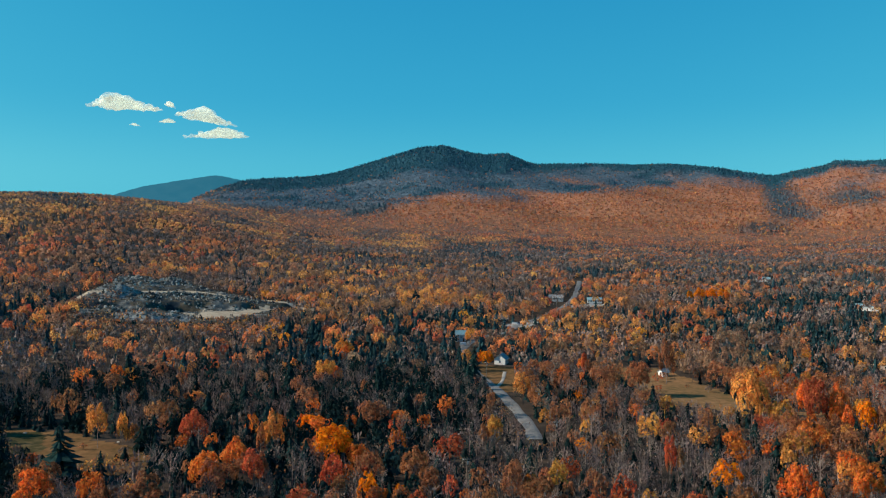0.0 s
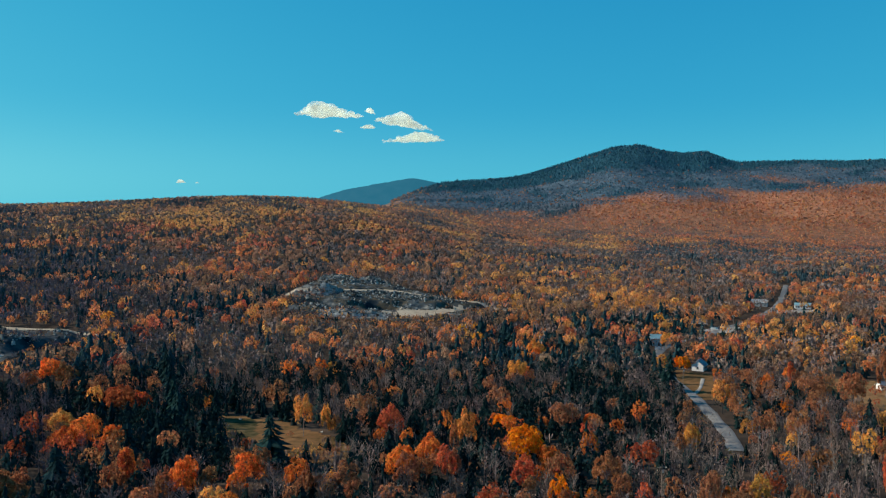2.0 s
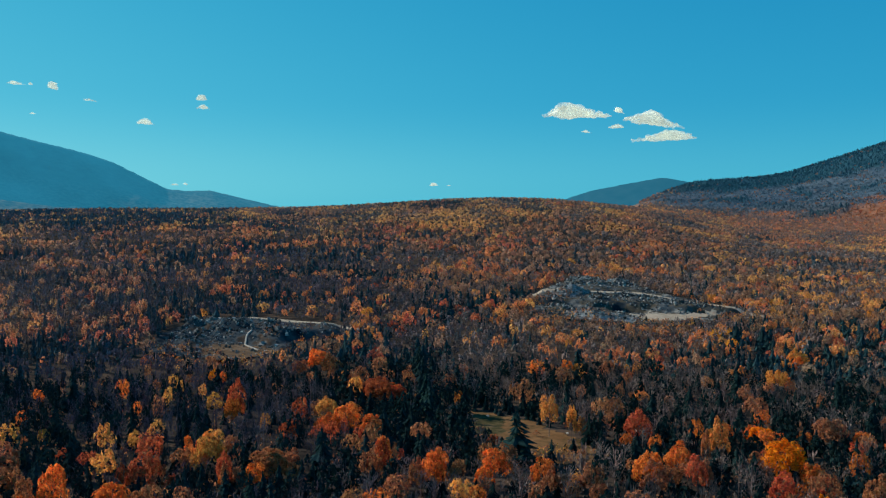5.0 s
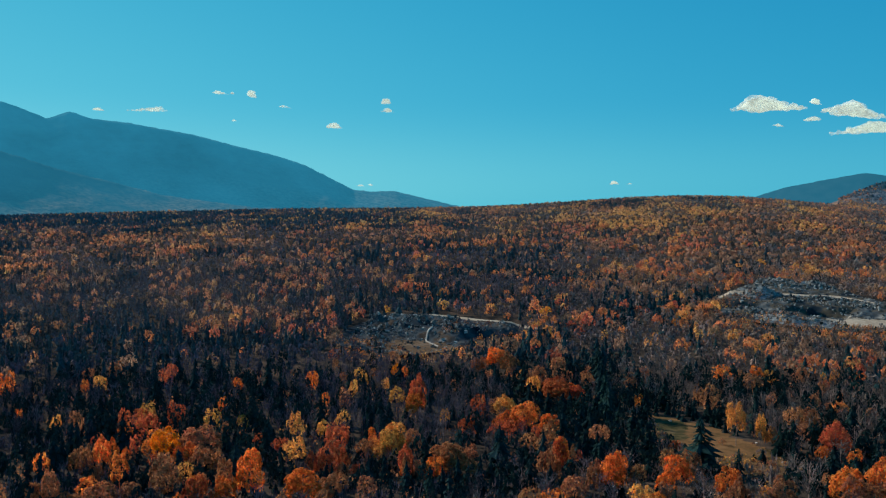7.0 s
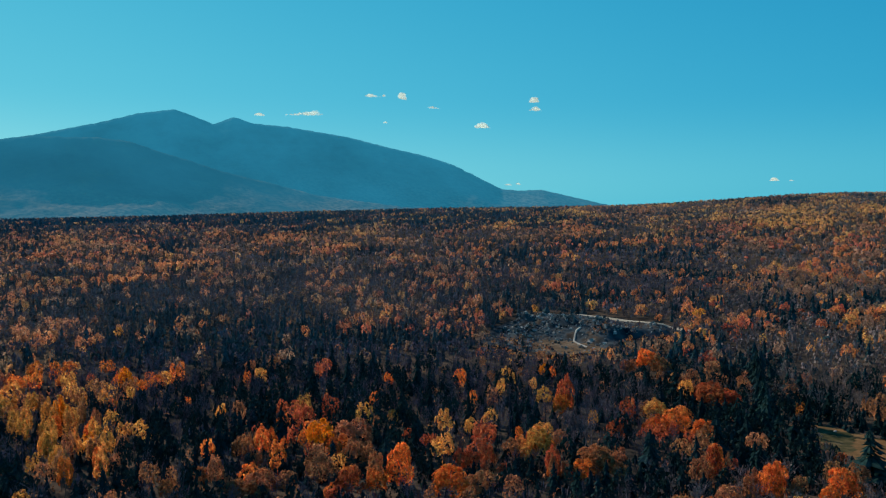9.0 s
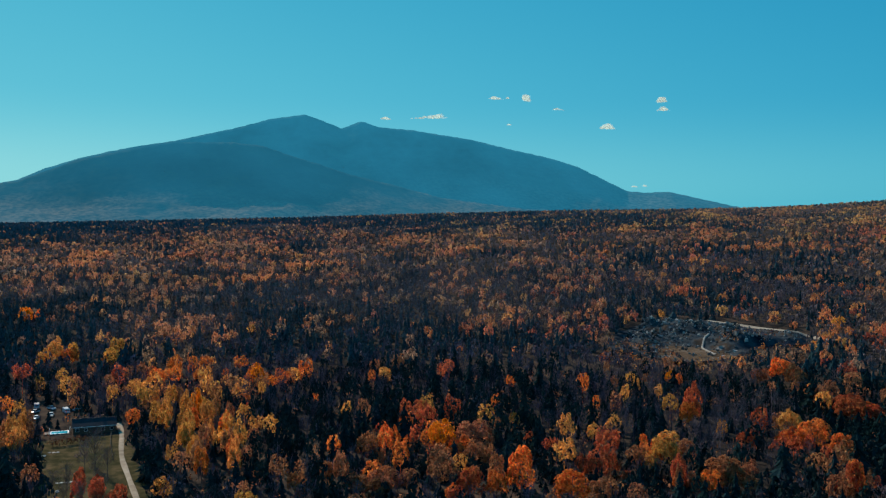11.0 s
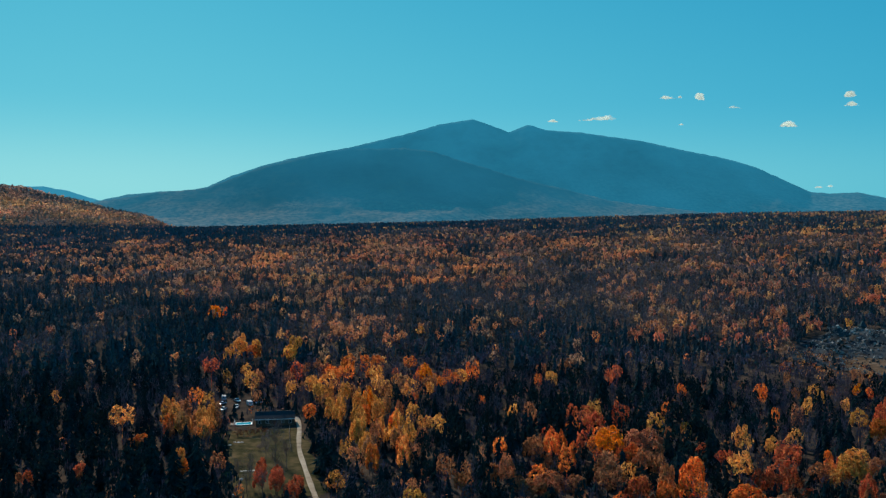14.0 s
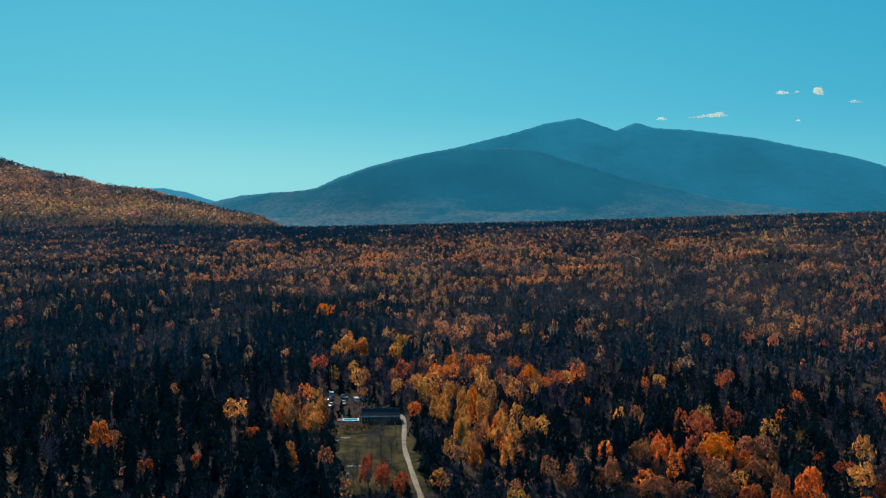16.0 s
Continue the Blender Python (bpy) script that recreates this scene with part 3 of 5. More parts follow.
strip("road", ROAD, 5.8, height, ASPHALT, 0.22, "worn grey two-lane road striped by tree shadows", "road")
strip("driveway", DRIVE, 2.1, height, DIRT, 0.2, "pale gravel drive up to the ranch house", "driveway")
strip("yard_path", YARD_PATH, 2.2, height, GRAVEL, 0.2, "pale dirt drive into the roadside yard", "driveway")
strip("quarry_track", TRACK_BIG, 8.5, quarry_big, DIRT, 0.6, "pale haul track across the quarry bench", "track")
strip("quarry_track_down", TRACK_DOWN, 1.5, quarry_small, GRAVEL, 0.6, "pale dirt ramp winding down through the smaller quarry", "track")
strip("quarry_track_small", TRACK_SMALL, 6.0, quarry_small, DIRT, 0.6, "pale haul track along the smaller quarry's rim", "track")

# ---------------------------------------------------------------- tree shapes, one unit high and one unit across
PALETTE = {
    "conifer": (0.011, 0.027, 0.027), "pine": (0.015, 0.036, 0.036), "rust": (0.42, 0.178, 0.085), "orange": (0.76, 0.22, 0.05),
    "gold": (0.74, 0.35, 0.09), "brown": (0.15, 0.075, 0.042), "amber": (0.86, 0.255, 0.018), "red": (0.52, 0.125, 0.055), "bare": (0.22, 0.165, 0.145),
}
# the same woods seen from far off, twigs and leaves mingled and haze painted in
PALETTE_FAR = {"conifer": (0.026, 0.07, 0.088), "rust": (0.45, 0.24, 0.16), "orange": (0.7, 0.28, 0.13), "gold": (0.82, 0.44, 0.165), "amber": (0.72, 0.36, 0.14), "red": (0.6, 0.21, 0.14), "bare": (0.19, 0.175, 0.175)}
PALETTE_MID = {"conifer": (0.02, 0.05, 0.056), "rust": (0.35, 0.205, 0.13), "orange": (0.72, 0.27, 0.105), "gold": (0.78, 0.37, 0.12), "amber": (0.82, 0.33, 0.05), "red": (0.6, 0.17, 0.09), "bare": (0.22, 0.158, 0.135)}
KINDS = ["conifer", "rust", "orange", "gold", "amber", "red", "bare"]


def kites(at, normal, size, g):
    """One four-cornered leaf at each place, facing about along its normal."""
    n = normal / (np.linalg.norm(normal, axis=1)[:, None] + 1e-9)
    u = np.cross(n, g.normal(size=n.shape))
    u /= np.linalg.norm(u, axis=1)[:, None] + 1e-9
    v = np.cross(n, u)
    s = size[:, None]
    v4 = np.stack([at + u * s, at + v * s * 0.8, at - u * s * 0.9, at - v * s * 0.7], 1)
    return v4.reshape(-1, 3), np.arange(4 * len(at)).reshape(-1, 4)


def crown_shape(g, leaves, size, low=0.4, lobes=9, pointed=0.0, up=0.25, stray=0.6):
    """Leaves over the outer bulges of a rounded crown, each facing outward."""
    mid, half = (1 + low) / 2, (1 - low) / 2
    turn = g.uniform(0, 6.283) + 2.4 * np.arange(lobes)
    rise = np.linspace(-0.55, 0.8, lobes) + g.uniform(-0.12, 0.12, lobes)
    flat = np.sqrt(np.clip(1 - rise ** 2, 0.08, 1))
    c = np.c_[np.cos(turn) * flat, np.sin(turn) * flat, rise] * g.uniform(0.45, 0.78, lobes)[:, None]
    k = g.randint(0, lobes, leaves)
    d = g.normal(size=(leaves, 3))
    d /= np.linalg.norm(d, axis=1)[:, None]
    away = (d * (c[k] + (0, 0, 0.25))).sum(1)
    d = np.where((away < -0.1)[:, None], -d, d)
    rad = g.uniform(0.2, 0.44, lobes)[k] * g.uniform(0.7, 1.15, leaves)
    p = c[k] + d * rad[:, None]
    taper = 1 - pointed * np.clip(p[:, 2:3], -0.2, 1)
    at = np.c_[p[:, :2] * 0.5 * taper, mid + p[:, 2] * half * 0.97]
    return kites(at, d + 0.5 * p + g.normal(size=d.shape) * stray + (0, 0, up), size * g.uniform(0.6, 1.4, leaves), g)


def conifer_shape(g, whorls, boughs, low=0.08, shaggy=0.2):
    """Drooping boughs in rings that narrow to a point."""
    vs = []
    for k in range(whorls):
        f = (k + 0.3 * g.rand()) / whorls
        z = low + (1 - low) * f
        rad = 0.5 * (1 - f) ** 0.8 + 0.03
        a0 = g.uniform(0, 6.28)
        for j in range(boughs):
            a = a0 + 6.283 * (j + g.uniform(-0.3, 0.3)) / boughs
            q = rad * g.uniform(1 - 2 * shaggy, 1 + shaggy)
            w = q * math.tan(math.pi / boughs) * 0.75
            drop = 0.14 * q + 0.05 * (1 - f) * g.rand()
            c, s = math.cos(a), math.sin(a)
            vs += [(0, 0, min(z + 1.3 * (1 - low) / whorls, 1.0)), (c * q * 0.6 - s * w, s * q * 0.6 + c * w, z - drop * 0.9),
                   (c * q, s * q, z - drop * 1.2), (c * q * 0.6 + s * w, s * q * 0.6 - c * w, z - drop * 0.9)]
    vs += [(0.03, 0, 0.9), (0, 0.03, 0.9), (0, 0, 1.04), (-0.02, -0.02, 0.9)]
    v = np.array(vs)
    return v, np.arange(len(v)).reshape(-1, 4)


def lumps(g, count, low=0.2, size=0.62, open_below=False):
    """Rounded six-sided bulges heaped into a crown."""
    cube = np.array([(a, b, c) for a in (-1, 1) for b in (-1, 1) for c in (-1, 1)], float)
    sides = np.array([(0, 1, 3, 2), (4, 6, 7, 5), (0, 4, 5, 1), (2, 3, 7, 6), (1, 5, 7, 3), (0, 2, 6, 4)])
    if open_below:
        sides = sides[:5]
    mid, half = (1 + low) / 2, (1 - low) / 2
    out = []
    for k in range(count):
        a = g.uniform(0, 6.283)
        turn = np.array([(math.cos(a), -math.sin(a), 0), (math.sin(a), math.cos(a), 0), (0, 0, 1)])
        if not open_below:
            b = g.uniform(0, 6.283)
            turn = turn @ np.array([(1, 0, 0), (0, math.cos(b), -math.sin(b)), (0, math.sin(b), math.cos(b))])
        v = (cube * 0.62 * g.uniform(0.5, 1.35, (8, 1))) @ turn.T
        if open_below:
            v[:, :2] *= np.where(v[:, 2:] > 0, 0.72, 1.1)
        c = g.normal(size=3)
        c *= 0.0 if count == 1 else g.uniform(0.25, 0.55) / np.linalg.norm(c)
        if k == 0 and count > 1:
            c = np.array((0, 0, 0.4))
        q = size * g.uniform(0.8, 1.15)
        v = v * q * 1.25 + c
        out.append((np.c_[v[:, :2] * 0.5, mid + v[:, 2] * half], sides))
    return joined(out)


def broom(g, count, low=0.25):
    """Upright slivers: the haze of twigs of a bare tree far off."""
    a, r = g.uniform(0, 6.283, count), 0.5 * np.sqrt(g.rand(count))
    z0, z1 = g.uniform(low, 0.5, count), g.uniform(0.6, 1.0, count)
    w = g.uniform(0.03, 0.08, count)
    b = g.uniform(0, 6.283, count)
    x, y, dx, dy = r * np.cos(a), r * np.sin(a), np.cos(b) * w, np.sin(b) * w
    v = np.stack([np.c_[x * 0.6, y * 0.6, z0], np.c_[x + dx, y + dy, (z0 + 2 * z1) / 3], np.c_[x * 1.05, y * 1.05, z1], np.c_[x - dx, y - dy, (z0 + 2 * z1) / 3]], 1)
    return v.reshape(-1, 3), np.arange(4 * count).reshape(-1, 4)


def limb(a, b, wa, wb):
    """A three-sided tapered stick, as quads."""
    a, b = np.array(a, float), np.array(b, float)
    d = (b - a) / np.linalg.norm(b - a)
    u = np.cross(d, (0.3, 0.9, 0.2))
    u /= np.linalg.norm(u)
    v = np.cross(d, u)
    ring = [math.cos(t) * u + math.sin(t) * v for t in (0, 2.1, 4.2)]
    vs = np.array([a + wa * r for r in ring] + [b + wb * r for r in ring])
    return vs, np.array([(0, 1, 4, 3), (1, 2, 5, 4), (2, 0, 3, 5)])


def joined(pieces):
    vs, fs, n = [], [], 0
    for v, f in pieces:
        vs.append(v)
        fs.append(f + n)
        n += len(v)
    return np.concatenate(vs), np.concatenate(fs)


def trunk_shape(g, limbs=5, top=0.75, thick=0.022, spread=0.3):
    """A tapered trunk with rising limbs."""
    ps = [limb((0, 0, -0.04), (0, 0, 0.35), thick, thick * 0.75), limb((0, 0, 0.35), (0.02, 0.01, top), thick * 0.75, thick * 0.25)]
    for j in range(limbs):
        a, z = 6.283 * j / limbs + g.uniform(-0.4, 0.4), g.uniform(0.28, 0.55)
        ps.append(limb((0, 0, z), (spread * math.cos(a), spread * math.sin(a), z + g.uniform(0.18, 0.32)), thick * 0.5, thick * 0.15))
    return joined(ps)


def bare_shape(g, twigs, thick=0.012):
    """A leafless crown of upswept branches and twigs."""
    ps = [limb((0, 0, -0.03), (0, 0, 0.5), 0.02, 0.014), limb((0, 0, 0.5), (0.02, 0, 0.95), 0.014, 0.005)]
    for j in range(twigs):
        a, z, out = g.uniform(0, 6.283), g.uniform(0.3, 0.85), g.uniform(0.15, 0.5)
        r0 = out * g.uniform(0, 0.5)
        z1 = min(z + g.uniform(0.12, 0.36), 1.0)
        b = a + g.uniform(-0.5, 0.5)
        v, f = limb((r0 * math.cos(a), r0 * math.sin(a), z), (out * math.cos(b), out * math.sin(b), z1), thick * g.uniform(0.5, 1), thick * 0.3)
        ps.append((v, f[:2]))
    return joined(ps)


G = np.random.RandomState(11)
NEAR = {"leaf": [], "conifer": [conifer_shape(G, 11, 7, 0.06, 0.36) for _ in range(3)] + [crown_shape(G, 92, 0.07, 0.02, 14, 0.78, -0.1, 0.5) for _ in range(5)],
        "bare": [joined([bare_shape(G, 38, 0.007), crown_shape(G, 34, 0.03, 0.35)]) for _ in range(7)]}
for _ in range(10):
    NEAR["leaf"].append(joined([crown_shape(G, 240, 0.066, G.uniform(0.1, 0.32), G.randint(11, 18), G.uniform(0, 0.3)), trunk_shape(G, 1)]))
MIDDLE = {"leaf": [crown_shape(G, 50, 0.125, G.uniform(0.15, 0.4), G.randint(7, 11), G.uniform(0.0, 0.25), 0.3) for _ in range(10)],
          "conifer": [conifer_shape(G, 5, 5, 0.0, 0.36) for _ in range(4)] + [crown_shape(G, 18, 0.145, 0.0, 8, 0.78, 0.0, 0.5) for _ in range(3)],
          "bare": [joined([broom(G, 4), crown_shape(G, 15, 0.1, 0.3, 7, 0.0, 0.4, 0.5)]) for _ in range(6)]}
FAR = {"leaf": [crown_shape(G, 17, 0.2, G.uniform(0.2, 0.4), 7, G.uniform(0, 0.2), 0.5, 0.6) for _ in range(10)],
       "conifer": [conifer_shape(G, 2, 4, 0.1, 0.25) for _ in range(5)],
       "bare": [joined([broom(G, 3), crown_shape(G, 8, 0.17, 0.4, 5, 0, 0.5, 0.3)]) for _ in range(6)]}
DISTANT = {"leaf": [crown_shape(G, 7, 0.27, 0.35, 5, 0, 0.9, 0.25) for _ in range(10)],
           "conifer": [conifer_shape(G, 1, 4, 0.1, 0.25) for _ in range(4)],
           "bare": [crown_shape(G, 6, 0.27, 0.35, 5, 0, 1.1, 0.25) for _ in range(8)]}

# ---------------------------------------------------------------- what grows where
# stands of one kind: bearing, degrees up, half-widths of both, weight
STANDS = {
    "conifer": [(-3, -0.9, 3.5, 0.32, 12.0), (-11, -1.2, 2, 0.28, 14.0), (-16.8, -1.2, 1.5, 0.28, 20.0), (-4.8, -1.95, 1.8, 0.22, 20.0), (-13, -2.7, 4, 0.25, 6.0), (7, -3.2, 2.0, 0.3, 8.0), (97, -12, 11, 5, 7.0), (88, -15, 5, 3, 4.0), (-22, -4.6, 5, 1.8, 4.0), (-25, -2.6, 4, 0.9, 3.0), (3.5, -1.9, 4, 0.35, 5.0), (-11, -2.6, 4, 0.5, 2.5), (-17, -1.9, 4, 0.4, 2.5), (-2, -6.2, 3, 0.9, 3.0), (30.5, -11.5, 2.5, 1.4, 7.0), (-8, -1.1, 5, 0.3, 3.0), (5, -10.5, 7, 2.4, 7.0), (24, -14.5, 7, 2.0, 1.6), (2, -11.5, 4, 2, 2.2), (32, -9, 7, 2, 1.2), (55, -8.5, 13, 2.2, 1.4), (97, -6, 9, 6, 1.8), (64, 0.6, 24, 0.3, 9.0), (50, 1.0, 9, 0.35, 6.0), (84, 0.05, 6, 0.3, 18.0), (38, -1.5, 9, 1.2, 1.5),
                (90, 0.1, 12, 0.7, 6.0), (-14, -15, 6, 1.5, 1.6), (-24, -5, 5, 2.5, 0.9), (-18, -0.4, 5, 0.4, 2.0), (29, 1.8, 8, 0.22, 4.0)],
    "bare": [(-4, -1.7, 9, 0.7, 3.5), (-11, -13, 8, 3, 3.0), (2, 2.2, 14, 1.0, 4.5), (-12, 3.3, 12, 0.6, 4.0), (6, -2, 12, 1.3, 2.0), (12, 0.9, 8, 0.7, 2.2), (-14, -2.2, 9, 1.0, 2.2), (16, -3.2, 8, 1.6, 1.5),
             (-2, -15, 5, 1.6, 1.6), (45, -4, 20, 2, 0.8), (86, -9, 6, 4, 1.4)],
    "gold": [(2.4, -0.9, 1.6, 0.2, 25.0), (24, 1.3, 9, 0.3, 5.0), (40, 0.7, 17, 0.5, 5.0), (4, -4.2, 7, 1.3, 3.0), (74.5, -12, 3.2, 2.4, 9.0), (1, -0.6, 4, 0.35, 3.0), (24, 0.8, 10, 0.8, 2.0), (95, 1.4, 8, 0.7, 4.0), (70, -9.5, 3, 1.2, 2.0)],
    "rust": [(19, -1.5, 11, 2.2, 2.2), (10, 0.5, 12, 1.0, 2.0), (83.5, -11, 1.8, 2.5, 3.0), (-16, -11, 12, 3, 2.0), (-20, -7, 8, 3, 1.6), (20, -6.5, 8, 1.4, 1.0), (95, 2.5, 8, 1.2, 2.0)],
    "orange": [(46, -9, 13, 6, 0.6), (95, 1.5, 9, 2.0, 2.0), (86, -1.5, 12, 1.6, 2.0), (-15, -0.3, 13, 1.0, 6.0), (60, -4, 26, 4.5, 1.0), (-10, 1.4, 18, 1.0, 5.0), (-24, 2.2, 5, 1.2, 3.5), (28, -2.5, 12, 2, 1.6), (72, -1.2, 10, 0.8, 3.0), (48, -14, 12, 2, 1.5), (-14, -4, 10, 2, 1.2)],
    "red": [(49, -14, 9, 2, 1.6), (46, -8, 14, 6, 0.7), (-8, 0.9, 12, 0.7, 2.5), (-15, -0.1, 12, 0.9, 2.5), (70, -0.8, 8, 0.7, 1.8), (28, -1.0, 12, 0.8, 0.8), (95, -0.9, 6, 0.6, 1.0)],
    "amber": [],
}
# dark stands with few bright crowns: bearing, degrees up, half-widths, share of bright trees lost
DARK = [(44, -9.5, 8, 2.5, 0.4), (64, -5, 9, 2.2, 0.3), (17, -8, 9, 1.6, 0.35), (66, -12, 3.5, 3, 0.5), (5, -10.5, 6, 2.2, 0.6), (24, -9.5, 6, 2.5, 0.6), (16, -13, 5, 2.5, 0.3), (27, -12.5, 5, 3, 0.5), (70, -8.2, 5, 1.2, 0.5), (-23, -4.6, 4, 1.6, 0.4), (95, -12, 11, 5, 0.95), (90, -15.5, 7, 3.5, 0.93), (99, -10, 16, 6, 0.93), (57, -10, 11, 2.4, 0.75), (44, -10.5, 6, 2.5, 0.1), (40, -12, 5, 4, 0.22), (30, -6.5, 5, 3, 0.3), (31, -13, 5, 3, 0.3), (60, -6.5, 8, 2.5, 0.3), (22, -15.5, 9, 2.0, 0.5), (3, -15, 9, 1.8, 0.4), (9, -9.5, 8, 2.4, 0.85), (2, -9, 5, 2.0, 0.7), (-25, -5, 5, 2.5, 0.6), (28, -9, 5, 2.2, 0.8), (84, -6.5, 6, 2.5, 0.5), (36, -3, 9, 2.2, 0.6), (-5, -1.6, 5, 0.5, 0.5), (64, -8, 7, 2.2, 0.4),
        (52, -4.2, 10, 1.6, 0.25), (72, -4.5, 10, 1.6, 0.25), (50, -14, 20, 3, 0.45), (-14, -15.5, 7, 1.2, 0.5)]
# sunny stands where nearly every tree still has its leaves: bearing, degrees up, half-widths, share gained
BRIGHT = [(2.4, -0.9, 1.6, 0.2, 1.0), (80, -2.0, 14, 1.8, 0.8), (49, -14.5, 10, 2.0, 0.55), (36, -14.5, 5, 1.5, 0.2), (74.5, -12, 3.2, 2.6, 1.0), (30, -5.2, 5, 0.9, 0.5), (60, -1.0, 26, 1.0, 0.5), (28, 0.4, 14, 1.3, 1.2), (22, -2.5, 12, 1.6, 0.5), (-12, -0.5, 13, 1.6, 0.5)]
COMMON = {"conifer": 0.36, "rust": 1.6, "orange": 0.34, "gold": 0.25, "amber": 0.03, "red": 0.1, "bare": 0.9}


# evergreen gullies and stands on the far range
RAVINES = [(-20.8, 2.7, 0.5, 0.7, 30), (-21.4, 1.6, 0.7, 0.6, 30), (-22.4, 1.0, 0.9, 0.3, 12), (-20.2, 0.1, 1.0, 0.28, 24), (-16.0, -1.1, 1.7, 0.25, 24), (-25.2, 2.0, 1.3, 0.35, 20),
           (-9.0, 2.7, 3.0, 0.25, 3), (-2.0, 3.1, 3.0, 0.25, 2), (3.0, 2.6, 2.5, 0.2, 2), (7.5, 1.5, 2.5, 0.15, 2), (-6.0, -0.9, 5.0, 0.22, 4)]


# how far up the range its leafy woods reach, and where the evergreens of the top begin: bearing, share of its height
LEAF_LINE = [(40, 0.02), (14, 0.08), (6, 0.26), (-0.5, 0.44), (-5.7, 0.62), (-11, 0.72), (-20, 0.84), (-60, 0.84)]
FIR_LINE = [(40, 0.84), (10, 0.84), (2, 0.77), (-3, 0.77), (-5, 0.87), (-8, 0.965), (-60, 0.965)]
BRIGHT_LOSS = 0.28


def shares(x, y, z):
    """How much of each kind grows at places."""
    az, r = polar(x, y)
    el = np.degrees(np.arctan((z + 9 - EYE) / r))
    even, w = [], []
    for k, name in enumerate(KINDS):
        v = np.full(len(x), COMMON[name])
        for a, e, ra, re, s in STANDS[name]:
            v = v + s * np.exp(-((az - a) / ra) ** 2 - ((el - e) / re) ** 2)
        if name == "conifer":
            v = v * (1 - 0.62 * ease(r, 420, 800) * ease(az, 36, 12)) * (1 + 0.15 * ease(az, 18, 42) + 0.6 * ease(az, 54, 72))
        even.append(v)
        w.append(v * np.exp(1.2 * ripple(x, y, 46, 40 + k, 2) * ease(r, 1800, 700) + 3.4 * ripple(x, y, 210, 60 + k, 3)))
    # bright crowns stand in groups, and singly away from the sunny valley
    bright, dim = sum(even[1:6]), even[0] + even[6]
    share = bright / (bright + dim) * (1 - BRIGHT_LOSS * ease(az, 16, 40) * ease(r, 2300, 1900)) * np.exp((1.2 + 0.6 * np.maximum(ease(az, 24, 44), ease(r, 450, 700))) * ripple(x, y, 140, 93, 3) + (0.5 + 0.5 * ease(az, 24, 44)) * ripple(x, y, 46, 94, 2) - 0.25 - 0.12 * np.maximum(ease(az, 24, 44), ease(r, 450, 700)))
    for a, e, ra, re, s in DARK:
        share = share * (1 - s * np.exp(-((az - a) / ra) ** 2 - ((el - e) / re) ** 2))
    for a, e, ra, re, s in BRIGHT:
        share = share * (1 + s * np.exp(-((az - a) / ra) ** 2 - ((el - e) / re) ** 2))
    hill = ease(az, 83, 86) * ease(r, 1950, 2250)
    share = share * (1 - hill) + hill * (0.72 - 0.35 * ease(el - curve(az, GOLDEN_HILL), -0.5, 0.1) + 0.4 * ripple(x, y, 330, 95, 3))
    share = np.clip(share * (0.78 - 0.2 * ease(az, 8, 34) * (1 - hill) - 0.05 * ease(az, 40, 55) * (1 - hill)), 0.0, 0.93)
    leaves, others = sum(w[1:6]), w[0] + w[6]
    w = [v / others * (1 - share) if k in ("conifer", "bare") else v / leaves * share for k, v in zip(KINDS, w)]
    # the far range: red-orange below, then grey, evergreen along the tops
    far_side = ease(az, 18, 12) * ease(r + 160 * ripple(x, y, 700, 78, 3), 1800, 2500)
    low, top = curve(az, PLATEAU), curve(az, RANGE)
    rise = (el - low) / np.maximum(top - low, 0.5)
    crest = rise + 0.17 * ripple(x, y, 460, 77, 4)
    edge, cap = curve(az, LEAF_LINE), curve(az, FIR_LINE)
    leaves, firs = ease(crest, edge + 0.12, edge - 0.12), ease(rise + 0.06 * ripple(x, y, 300, 80, 3), cap - 0.03, cap + 0.04)
    thickets = ease(ripple(x, y, 330, 81, 3), 0.35, 0.6) * (1 - leaves)
    belt = {"orange": 6.0 * leaves, "red": 1.2 * leaves, "rust": 1.0 + 2.1 * leaves, "gold": 0.7 * ease(crest, edge, edge - 0.4), "amber": 0 * az,
            "bare": 0.9 + 6.0 * (1 - leaves), "conifer": 0.15 + 60 * firs + 30 * thickets}
    for a, e, ra, re, s in RAVINES:
        belt["conifer"] = belt["conifer"] + 2.5 * s * np.exp(-((az - a) / ra) ** 2 - ((el - e) / re) ** 2 + 0.5 * ripple(x, y, 160, 79, 2))
    total = sum(belt.values())
    w = [v * (1 - far_side) + belt[k] / total * far_side for k, v in zip(KINDS, w)]
    return np.array(w)


def kinds_at(x, y, z, g):
    w = np.cumsum(shares(x, y, z), 0)
    return (g.rand(len(x)) * w[-1] > w).sum(0)


def haze_blue(x, y, kind):
    """Distance haze painted as blue-grey into the needles and bare twigs of the far range."""
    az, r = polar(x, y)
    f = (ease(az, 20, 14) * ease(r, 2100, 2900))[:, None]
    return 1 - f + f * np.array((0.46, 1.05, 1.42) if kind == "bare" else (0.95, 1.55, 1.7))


def woods_hue(x, y):
    """The mean hue of the woods at places, painted haze included."""
    w = shares(x, y, height(x, y))
    w = (w / w.sum(0)).T
    return sum(w[:, k:k + 1] * np.array(PALETTE_FAR[name]) * (haze_blue(x, y, name) if name in ("bare", "conifer") else 1.0) for k, name in enumerate(KINDS))


